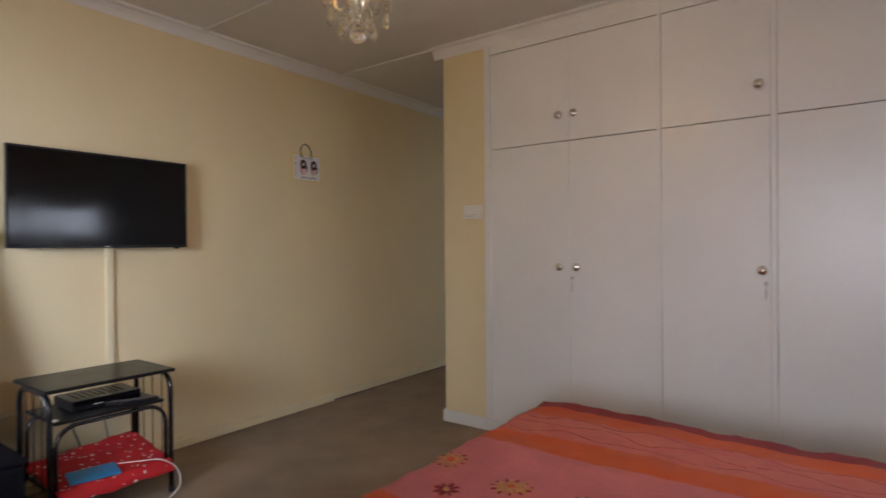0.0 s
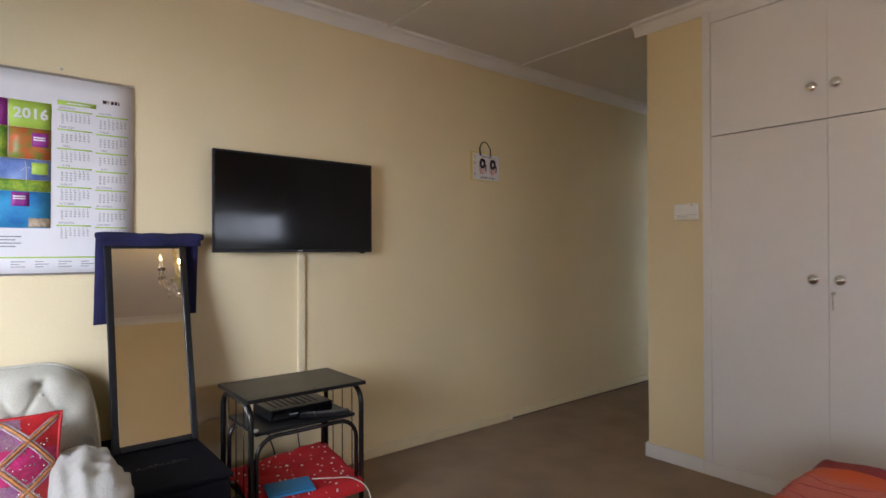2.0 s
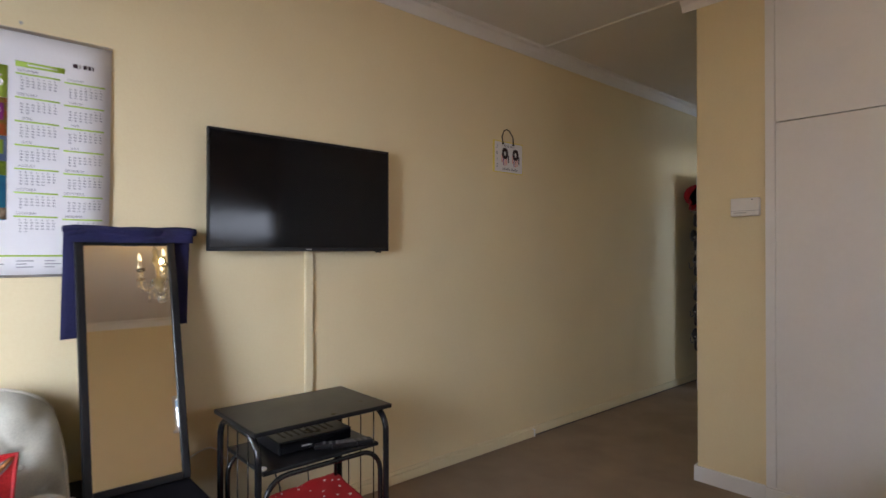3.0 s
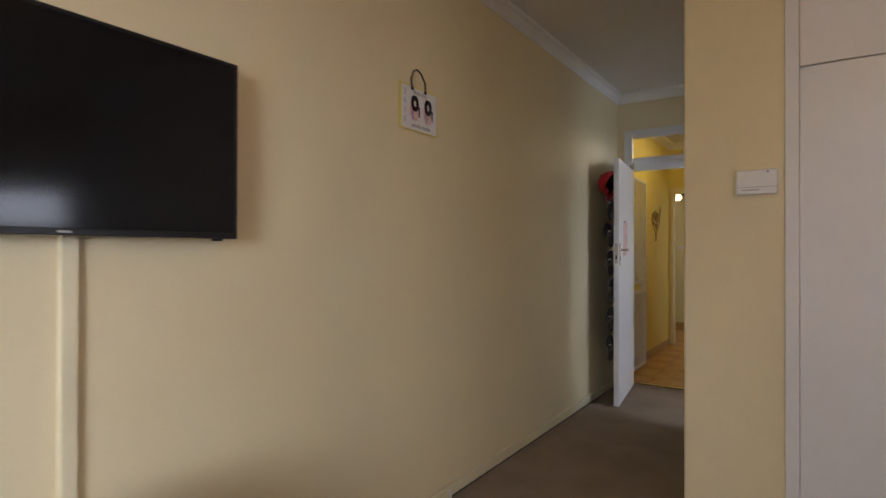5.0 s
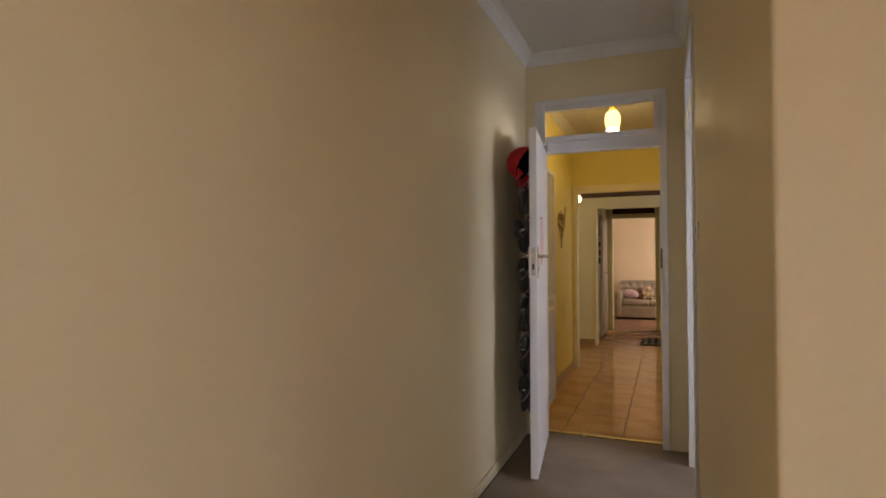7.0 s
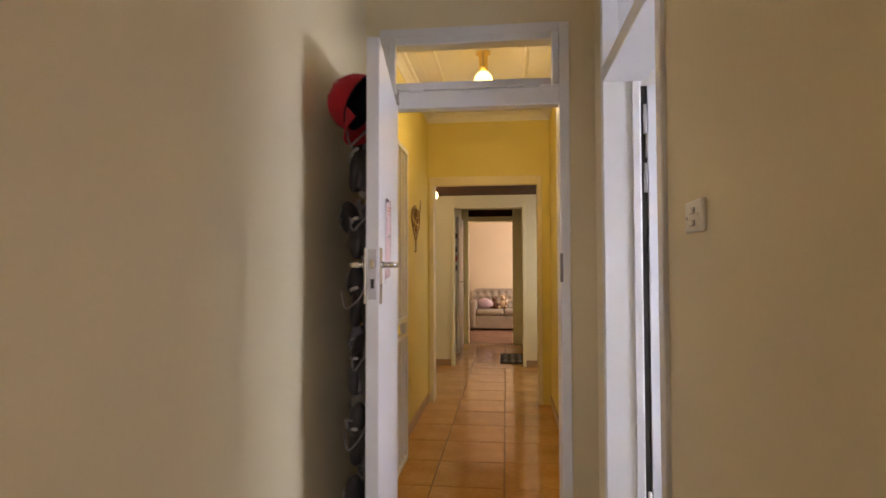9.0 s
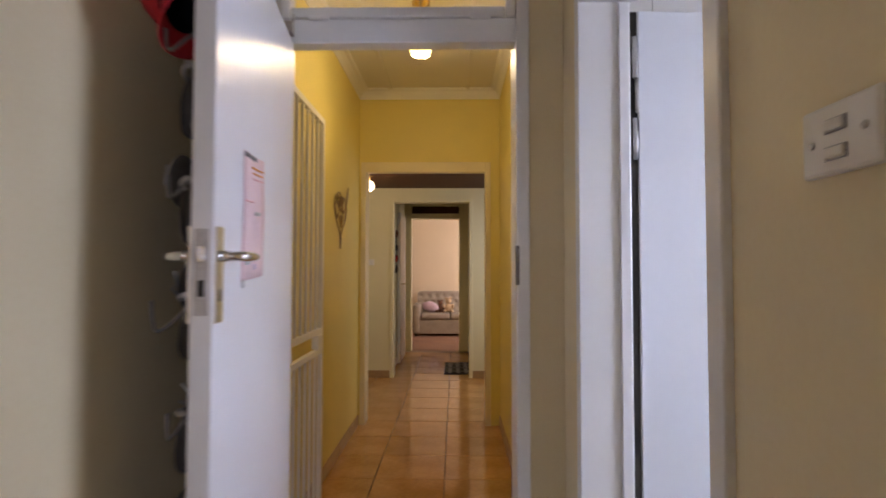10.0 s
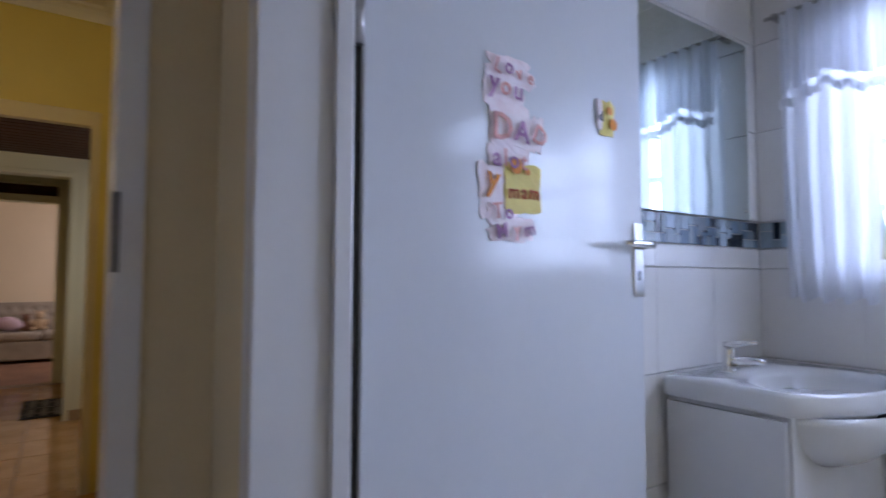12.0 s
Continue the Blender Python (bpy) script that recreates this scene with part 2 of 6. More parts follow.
MAT_DARK = paint("slate_mat", (0.05, 0.055, 0.08), 0.95, 0.25, 20, 200, 0.5)
MAT_PALE = paint("pale_mat_stripe", (0.42, 0.42, 0.46), 0.95, 0.2, 20, 200, 0.5)
CERAMIC = paint("white_ceramic", (0.84, 0.84, 0.84), 0.08, 0.02, 3, 20, 0.0, coat=0.5)
VANITY = paint("white_laminate", (0.80, 0.80, 0.81), 0.2, 0.03, 4, 30, 0.01)
WIRE = paint("bronze_wire", (0.30, 0.20, 0.10), 0.45, 0.3, 30, 90, 0.1, metal=0.7)
# near-black colour that stands for the shade inside gaps, holes and slots
GAP = paint("dark_gap", (0.03, 0.025, 0.02), 0.9, 0.2, 10, 50, 0.05)
PALE_GOLD = paint("pale_gilt", (0.80, 0.70, 0.48), 0.3, 0.1, 20, 90, 0.02, metal=0.6)
GLASS = glass("window_glass")
CRYSTAL = glass("crystal", (0.98, 0.97, 0.93), 0.03, 1.5)
MIRROR = mirror_glass("mirror_silver")
BATH_MIRROR = mirror_glass("bath_mirror_silver", (0.72, 0.80, 0.78))
CURTAIN = sheer("sheer_curtain", (0.78, 0.79, 0.83), 0.36)
SHADE = glow("hall_lamp_glass", (1.0, 0.72, 0.22), 2.6)
BULB = glow("candle_bulb", (1.0, 0.85, 0.55), 1.6)


# ---- mesh helpers ----
def box(bm, x0, x1, y0, y1, z0, z1, bevel=0.0, seg=2):
    r = bmesh.ops.create_cube(bm, size=1, matrix=Matrix.LocRotScale(((x0 + x1) / 2, (y0 + y1) / 2, (z0 + z1) / 2), None, (abs(x1 - x0), abs(y1 - y0), abs(z1 - z0))))
    if bevel:
        edges = {e for v in r["verts"] for e in v.link_edges}
        bmesh.ops.bevel(bm, geom=list(edges), offset=bevel, segments=seg, affect='EDGES', profile=0.5)
    return r["verts"]


def boxed(*args, **kw):
    bm = bmesh.new()
    box(bm, *args, **kw)
    return bm


def tube(bm, pts, r, sides=10, closed=False):
    """A round rod along a line of points."""
    pts = [Vector(p) for p in pts]
    rings = []
    n = len(pts)
    up = Vector((0.3, 0.2, 1)).normalized()
    for i, p in enumerate(pts):
        a = pts[(i - 1) % n] if (closed or i) else p
        b = pts[(i + 1) % n] if (closed or i < n - 1) else p
        d = (b - a).normalized()
        s = d.cross(up)
        if s.length < 0.05:
            s = d.cross(Vector((1, 0, 0)))
        s.normalize()
        u = s.cross(d).normalized()
        rr = r[i] if isinstance(r, (list, tuple)) else r
        rings.append([bm.verts.new(p + rr * (math.cos(2 * math.pi * k / sides) * s + math.sin(2 * math.pi * k / sides) * u)) for k in range(sides)])
    for i in range(n if closed else n - 1):
        A, B = rings[i], rings[(i + 1) % n]
        for k in range(sides):
            bm.faces.new((A[k], A[(k + 1) % sides], B[(k + 1) % sides], B[k])).smooth = True
    if not closed:
        bm.faces.new(rings[0][::-1])
        bm.faces.new(rings[-1])
    return bm


def lathe(bm, profile, centre=(0, 0, 0), sides=20, axis='z', smooth=True):
    """A turned shape from (radius, height) pairs."""
    c = Vector(centre)
    rings = []
    for r, h in profile:
        ring = []
        for k in range(sides):
            a = 2 * math.pi * k / sides
            p = (r * math.cos(a), r * math.sin(a), h)
            if axis == 'x':
                p = (h, p[0], p[1])
            elif axis == 'y':
                p = (p[0], h, p[1])
            ring.append(bm.verts.new(c + Vector(p)))
        rings.append(ring)
    for A, B in zip(rings, rings[1:]):
        for k in range(sides):
            bm.faces.new((A[k], A[(k + 1) % sides], B[(k + 1) % sides], B[k])).smooth = smooth
    bm.faces.new(rings[0][::-1])
    bm.faces.new(rings[-1])
    bmesh.ops.recalc_face_normals(bm, faces=bm.faces)
    return bm


def ball(bm, centre, size, sub=3, lump=0.0, turn=None):
    size = size if isinstance(size, (tuple, list)) else (size,) * 3
    r = bmesh.ops.create_icosphere(bm, subdivisions=sub, radius=1, matrix=Matrix.LocRotScale(centre, turn, size))
    for v in r["verts"]:
        if lump:
            v.co += lump * noise.noise_vector(v.co * 9)
        for f in v.link_faces:
            f.smooth = True
    return r["verts"]


def sheet(bm, nu, nv, f, thick=0.0):
    """A curved sheet from f(u, v), u and v from 0 to 1, with thickness along its normals."""
    g = [[bm.verts.new(f(i / nu, j / nv)) for j in range(nv + 1)] for i in range(nu + 1)]
    faces = [bm.faces.new((g[i][j], g[i + 1][j], g[i + 1][j + 1], g[i][j + 1])) for i in range(nu) for j in range(nv)]
    for fc in faces:
        fc.smooth = True
    if thick:
        bmesh.ops.recalc_face_normals(bm, faces=faces)
        bmesh.ops.solidify(bm, geom=faces, thickness=thick)
    return bm


def cushion(bm, x0, x1, y0, y1, z0, z1, soft=0.06):
    box(bm, x0, x1, y0, y1, z0, z1, bevel=soft, seg=4)
    for f in bm.faces:
        f.smooth = True


def mesh_of(name, bm, material, smooth=None):
    bmesh.ops.recalc_face_normals(bm, faces=bm.faces)
    me = bpy.data.meshes.new(name)
    bm.to_mesh(me)
    bm.free()
    for m in material if isinstance(material, (list, tuple)) else [material]:
        me.materials.append(m)
    return me


def part(name, bm, material, parent=None, label=""):
    ob = new(name, mesh_of(name, bm, material))
    if parent:
        ob.parent = parent
    if label:
        ob["label"] = label
    return ob


def thing(name, label, category, group="", kind="", place=(0, 0, 0)):
    ob = new(name)
    ob.location = place
    ob.empty_display_size = 0.1
    return tagged(ob, label, category, group, kind)


def solid(name, bm, material, label, category, group="", kind=""):
    return tagged(part(name, bm, material), label, category, group, kind)


def structure(name, bm, material, label, category):
    return tagged(part(name, bm, material), label, category, "", "structure")


def lettering(name, text, size, material, parent, m, depth=0.0006, label="", bold=0.0):
    cu = bpy.data.curves.new(name, 'FONT')
    cu.body, cu.size, cu.extrude, cu.resolution_u, cu.offset = text, size, depth, 2, bold
    cu.align_x = 'CENTER'
    tmp = bpy.data.objects.new(name, cu)
    me = bpy.data.meshes.new_from_object(tmp)
    bpy.data.objects.remove(tmp)
    me.materials.append(material)
    ob = new(name, me)
    ob.parent = parent
    ob.matrix_local = m
    if label:
        ob["label"] = label
    return ob


def wall_x(bm, x0, x1, y0, y1, z0, z1, holes=()):
    """A wall along y with openings (y0, y1, z0, z1)."""
    at = y0
    for a, b, c, d in sorted(holes):
        if a > at:
            box(bm, x0, x1, at, a, z0, z1)
        if c > z0:
            box(bm, x0, x1, a, b, z0, c)
        if d < z1:
            box(bm, x0, x1, a, b, d, z1)
        at = b
    if y1 > at:
        box(bm, x0, x1, at, y1, z0, z1)
    return bm


def wall_y(bm, y0, y1, x0, x1, z0, z1, holes=()):
    at = x0
    for a, b, c, d in sorted(holes):
        if a > at:
            box(bm, at, a, y0, y1, z0, z1)
        if c > z0:
            box(bm, a, b, y0, y1, z0, c)
        if d < z1:
            box(bm, a, b, y0, y1, d, z1)
        at = b
    if x1 > at:
        box(bm, at, x1, y0, y1, z0, z1)
    return bm


def coving(bm, a, b, inward, z, drop=0.075, out=0.075):
    """A concave cornice from a to b (plan points); inward is the plan direction into the room."""
    prof = [(0, -drop), (0.006, -drop), (0.010, -drop + 0.012), (0.02, -drop * 0.55), (out * 0.5, -drop * 0.25), (out - 0.012, -0.012), (out - 0.008, 0), (out, 0), (0, 0)]
    prof[7:] = [(out, -0.001), (out, 0.0), (0, 0.0)]
    i = Vector((*inward, 0))
    rows = [[bm.verts.new(Vector((*p, z)) + i * u + Vector((0, 0, w))) for u, w in prof] for p in (a, b)]
    n = len(prof)
    for k in range(n):
        bm.faces.new((rows[0][k], rows[0][(k + 1) % n], rows[1][(k + 1) % n], rows[1][k]))
    bm.faces.new(rows[0])
    bm.faces.new(rows[1][::-1])


# ---- the shell ----
WX, PX, PY, DY = -3.465, -2.40, 3.27, 6.10   # west wall, passage wall, pillar face, door wall
CZ = 2.72
H1, H2, AY = -3.535, -2.40, 8.70            # hall walls, arch wall
EX, SY = 1.0, -1.6

structure("ground", boxed(-40, 40, -40, 60, -0.5, -0.16), GROUT, "bare ground round the house", "ground")
structure("floor_bedroom", boxed(WX - 0.1, EX + 0.1, SY - 0.1, 6.20, -0.15, 0.0), CARPET, "worn brown carpet over the bedroom and passage", "floor")
structure("floor_far_room", boxed(-5.2, -1.2, 12.78, 15.6, -0.15, 0.0), CARPET_FAR, "rust brown carpet in the far sitting room", "floor")
structure("floor_bath", boxed(-2.35, -0.5, 3.95, 6.15, -0.15, 0.001), BATH_TILE, "pale tiled bathroom floor", "floor")

structure("wall_west", boxed(WX - 0.16, WX, SY - 0.15, DY, 0, CZ + 0.1), YELLOW, "yellow painted plaster wall of bedroom and passage", "wall")
structure("wall_south", wall_y(bmesh.new(), SY - 0.15, SY, WX, EX + 0.15, 0, CZ + 0.1, [(-2.25, -0.95, 0.82, 2.02), (-0.22, 0.82, 0.82, 2.02)]), YELLOW, "yellow painted bedroom wall with a window", "wall")
structure("wall_east", wall_x(bmesh.new(), EX, EX + 0.15, SY, 4.1, 0, CZ + 0.1, [(1.92, 3.18, 1.41, 1.82)]), YELLOW, "yellow painted bedroom wall with a window", "wall")
bm = bmesh.new()
for v in box(bm, PX, -2.008, PY, 3.95, 0, CZ + 0.1):
    if v.co.x < -2.3 and v.co.y < 3.5:
        v.co.x = -2.362
bmesh.ops.bevel(bm, geom=[e for e in bm.edges if all(v.co.y < 3.5 and v.co.x < -2.2 for v in e.verts)], offset=0.008, segments=2, affect='EDGES', profile=0.5)
structure("pillar", bm, YELLOW, "yellow painted pier at the end of the cupboards", "pillar")
structure("wall_passage", wall_x(bmesh.new(), PX, PX + 0.14, 3.95, DY, 0, CZ + 0.1, [(5.0, 5.86, 0, 2.36)]), YELLOW, "yellow painted passage wall with the bathroom doorway", "wall")
structure("wall_cupboard_back", boxed(-2.008, EX, 3.93, 4.08, 0, CZ + 0.1), YELLOW, "plain wall behind the cupboards", "wall")
structure("wall_door", wall_y(bmesh.new(), DY, DY + 0.15, H1 - 0.15, PX + 0.14, 0, CZ + 0.1, [(-3.398, -2.515, 0, 2.385)]), YELLOW, "yellow painted wall round the bedroom door", "wall")

bm = boxed(WX - 0.1, EX + 0.1, SY - 0.1, DY + 0.06, CZ, CZ + 0.05)
for y in (-0.39, 0.82, 2.03, 3.24):
    box(bm, WX, EX, y - 0.014, y + 0.014, CZ - 0.012, CZ + 0.001, bevel=0.004)
structure("ceiling_bedroom", bm, CEILING, "off-white board ceiling with cover strips", "ceiling")
bm = bmesh.new()
coving(bm, (WX, SY), (WX, DY), (1, 0), CZ)
coving(bm, (WX, DY), (PX, DY), (0, -1), CZ)
coving(bm, (PX, DY), (-2.362, PY), (-1, 0), CZ)
coving(bm, (-2.362 - 0.075, PY), (EX, PY), (0, -1), CZ)
coving(bm, (EX, PY), (EX, SY), (-1, 0), CZ)
coving(bm, (EX, SY), (WX, SY), (0, 1), CZ)
structure("cornice_bedroom", bm, CORNICE, "white plaster cornice round the bedroom ceiling", "cornice")
bm = bmesh.new()
box(bm, WX, WX + 0.016, SY, 5.9, 0.005, 0.064, bevel=0.004)
# dark strip painted for the shadow line between baseboard and carpet
structure("baseboard_west_shadow", boxed(WX, WX + 0.019, SY, 5.9, 0.0, 0.0045), SHOE_DARK, "dark strip for the shadow line along the carpet edge", "baseboard")
structure("baseboard_west", bm, CREAM, "cream painted baseboard along the wall", "baseboard")
bm = bmesh.new()
box(bm, -2.376, -2.008, PY - 0.014, PY, 0.0, 0.085, bevel=0.004)
box(bm, PX - 0.014, PX, 3.9, 4.996, 0.0, 0.085, bevel=0.004)
for v in box(bm, PX - 0.014, PX, PY, 3.9, 0.0, 0.085):
    if v.co.y < 3.5:
        v.co.x += 0.038
structure("baseboard_pillar", bm, WHITE, "white painted baseboard round the pier", "baseboard")


def window(name, fixed, lo, hi, z0, z1, axis, outer, bars=2):
    """A window in the opening of a wall; axis is the wall's fixed axis, outer the side of the glass."""
    w = thing(name, "white steel framed window in the wall", "window", kind="structure")

    def b(u0, u1, d0, d1, a0, a1, bev=0.003):
        return boxed(d0, d1, u0, u1, a0, a1, bevel=bev) if axis == 'x' else boxed(u0, u1, d0, d1, a0, a1, bevel=bev)
    s = fixed
    for u0, u1, a0, a1 in ((lo, lo + 0.04, z0, z1), (hi - 0.04, hi, z0, z1), (lo + 0.04, hi - 0.04, z0, z0 + 0.04), (lo + 0.04, hi - 0.04, z1 - 0.04, z1)):
        part("window_frame", b(u0, u1, s - 0.025, s + 0.025, a0, a1), WHITE, w)
    n = bars + 1
    for i in range(n):
        u0, u1 = lo + 0.04 + (hi - lo - 0.08) * i / n, lo + 0.04 + (hi - lo - 0.08) * (i + 1) / n
        p = part("pane", b(u0 + 0.012, u1 - 0.012, s - 0.003, s + 0.003, z0 + 0.041, z1 - 0.041, 0), GLASS, w)
        p.visible_shadow = False
        if i:
            part("mullion", b(u0 - 0.012, u0 + 0.012, s - 0.016, s + 0.016, z0 + 0.04, z1 - 0.04), WHITE, w)
    part("window_sill", b(lo - 0.03, hi + 0.03, s - 0.07 if outer < 0 else s - 0.09, s + 0.09 if outer < 0 else s + 0.07, z0 - 0.03, z0), WHITE, w)
    return w


window("window_1", SY - 0.06, -2.25, -0.95, 0.85, 2.02, 'y', -1, 2)
# unseen second south window, added as the opening for the cupboards' light
window("window_6", SY - 0.06, -0.22, 0.82, 0.85, 2.02, 'y', -1, 1)
window("window_2", EX + 0.06, 1.92, 3.18, 1.44, 1.82, 'x', 1, 2)

# bathroom shell
BY, BX = 6.03, -0.62
structure("wall_bath_north", boxed(-2.28, BX + 0.14, BY, BY + 0.07, 0, 2.6), BATH_GROUT, "bathroom wall under white tiles", "wall")
structure("wall_bath_east", wall_x(bmesh.new(), BX, BX + 0.14, 4.08, BY, 0, 2.6, [(4.36, 5.82, 1.20, 2.04)]), BATH_GROUT, "bathroom wall with the window", "wall")
structure("ceiling_bath", boxed(-2.28, BX + 0.14, 4.08, BY + 0.07, 2.55, 2.6), CEILING, "white bathroom ceiling", "ceiling")
bath_window = window("window_3", BX + 0.07, 4.36, 5.82, 1.20, 2.04, 'x', 1, 3)
for z in (1.40, 1.60, 1.80):
    part("glazing_bar", boxed(BX + 0.046, BX + 0.064, 4.40, 5.78, z - 0.011, z + 0.011, bevel=0.002), WHITE, bath_window)

# hall shell
structure("wall_hall_west", boxed(H1 - 0.15, H1, DY + 0.15, AY, 0, 2.85), HALL_YELLOW, "deep yellow painted hall wall", "wall")
structure("wall_hall_east", boxed(H2, H2 + 0.15, DY + 0.15, AY, 0, 2.85), HALL_YELLOW, "deep yellow painted hall wall", "wall")
structure("wall_arch", wall_y(bmesh.new(), AY, AY + 0.15, -5.0, -1.5, 0, 2.85, [(-3.51, -2.485, 0, 2.10)]), HALL_YELLOW, "deep yellow wall with an open doorway", "wall")
bm = boxed(H1 - 0.1, H2 + 0.1, DY + 0.08, AY + 0.1, 2.70, 2.76)
for x in (-3.28, -2.66):
    box(bm, x - 0.014, x + 0.014, DY + 0.15, AY, 2.689, 2.701, bevel=0.004)
structure("ceiling_hall", bm, CEILING, "off-white hall ceiling with cover strips", "ceiling")
bm = bmesh.new()
coving(bm, (H1, DY + 0.15), (H1, AY), (1, 0), 2.70)
coving(bm, (H2, AY), (H2, DY + 0.15), (-1, 0), 2.70)
coving(bm, (H1, AY), (H2, AY), (0, -1), 2.70)
coving(bm, (H2, DY + 0.15), (H1, DY + 0.15), (0, 1), 2.70)
structure("cornice_hall", bm, CORNICE, "plaster cornice round the hall ceiling", "cornice")

# lobby with the low timber ceiling, then the inner passage and the far room
structure("wall_lobby_west", boxed(-5.0, -4.85, AY + 0.15, 10.62, 0, 2.85), PALE, "pale yellow lobby wall", "wall")
structure("wall_lobby_east", wall_x(bmesh.new(), -1.65, -1.5, AY + 0.15, 10.62, 0, 2.85, [(9.2, 10.2, 0.9, 2.0)]), PALE, "pale yellow lobby wall with an added unseen window", "wall")
structure("wall_lobby_north", wall_y(bmesh.new(), 10.62, 10.77, -5.0, -1.5, 0, 2.85, [(-3.50, -2.56, 0, 2.045)]), PALE, "pale yellow wall with an open doorway", "wall")
bm = bmesh.new()
for i in range(18):
    y = AY + 0.16 + i * 0.1
    box(bm, -4.85, -1.65, y, y + 0.092, 2.185, 2.205, bevel=0.004, seg=1)
box(bm, -4.85, -1.65, AY + 0.15, 10.62, 2.206, 2.23)
structure("ceiling_lobby", bm, TIMBER, "low dark timber board ceiling", "ceiling")
structure("wall_inner_west", boxed(-3.68, -3.53, 10.77, 12.68, 0, 2.4), PALE, "pale yellow inner passage wall", "wall")
structure("wall_inner_east", boxed(-2.54, -2.39, 10.77, 12.68, 0, 2.4), PALE, "pale yellow inner passage wall", "wall")
structure("ceiling_inner", boxed(-3.6, -2.45, 10.77, 12.68, 2.32, 2.4), TIMBER, "dark timber ceiling over the inner passage", "ceiling")
structure("wall_far_door", wall_y(bmesh.new(), 12.68, 12.83, -5.2, -1.2, 0, 2.85, [(-3.46, -2.655, 0, 2.24)]), PALE, "pale yellow wall round the sitting room doorway", "wall")
structure("wall_far_west", boxed(-5.2, -5.05, 12.83, 15.6, 0, 2.85), PEACH, "peach sitting room wall", "wall")
structure("wall_far_east", wall_x(bmesh.new(), -1.25, -1.1, 12.83, 15.6, 0, 2.85, [(13.55, 14.85, 0.9, 2.1)]), PEACH, "peach sitting room wall with an added unseen window", "wall")
structure("wall_far_north", boxed(-5.05, -1.25, 15.45, 15.6, 0, 2.85), PEACH, "peach sitting room wall behind the sofa", "wall")
structure("ceiling_far", boxed(-5.1, -1.2, 12.75, 15.5, 2.75, 2.8), CEILING, "off-white sitting room ceiling", "ceiling")
# unseen window, added to hold the far room's lamp
window("added_window_4", -1.18, 13.55, 14.85, 0.9, 2.1, 'x', 1, 2)
# unseen too, made as the opening for the lobby's lamp
window("added_window_5", -1.58, 9.2, 10.2, 0.9, 2.0, 'x', 1, 1)


# ---- doors ----
def lever(bm, base, out, along):
    """A lever handle: base on the plate, out from the door, along its face."""
    b, o, a = Vector(base), Vector(out), Vector(along)
    tube(bm, [b, b + o * 0.018, b + o * 0.034, b + o * 0.044 + a * 0.012, b + o * 0.046 + a * 0.05, b + o * 0.044 + a * 0.09, b + o * 0.040 + a * 0.118], [0.011, 0.010, 0.009, 0.010, 0.009, 0.008, 0.006], 10)


LEAF_TURN = -83.0
JL, JR, HEAD = -3.353, -2.56, 2.003
door_1 = thing("door_1", "white panel door standing open under a glazed transom", "door", kind="structure")
for n, a in (("jamb", (-3.398, JL, DY - 0.012, DY + 0.162, 0, 2.385)), ("jamb", (JR, -2.515, DY - 0.012, DY + 0.162, 0, 2.385)),
             ("head", (JL, JR, DY - 0.012, DY + 0.055, HEAD, 2.085)), ("top_rail", (JL, JR, DY - 0.012, DY + 0.162, 2.34, 2.385))):
    part(n, boxed(*a, bevel=0.004), WHITE, door_1)
sash = bmesh.new()
for a in ((JL, JL + 0.035, 2.087, 2.338), (JR - 0.035, JR, 2.087, 2.338), (JL + 0.035, JR - 0.035, 2.087, 2.122), (JL + 0.035, JR - 0.035, 2.303, 2.338)):
    box(sash, a[0] + 0.002, a[1] - 0.002, DY - 0.02, DY + 0.02, a[2], a[3], bevel=0.004)
tr = part("transom_sash", sash, WHITE, door_1)
pane = part("pane", boxed(JL + 0.03, JR - 0.03, DY - 0.002, DY + 0.002, 2.118, 2.306), GLASS, tr)
pane.visible_shadow = False
for x in (-3.22, -2.68):
    part("hinge", boxed(x - 0.035, x + 0.035, DY - 0.022, DY - 0.012, 2.078, 2.094, bevel=0.003), WHITE, tr)
part("strike_plate", boxed(JR - 0.002, JR + 0.010, DY - 0.014, DY + 0.004, 1.19, 1.32, bevel=0.001), DULL_IRON, door_1, "dull steel strike plate")
part("threshold", boxed(JL, JR, DY + 0.09, DY + 0.125, 0.0, 0.012, bevel=0.003), BRASS, door_1, "brass carpet strip")


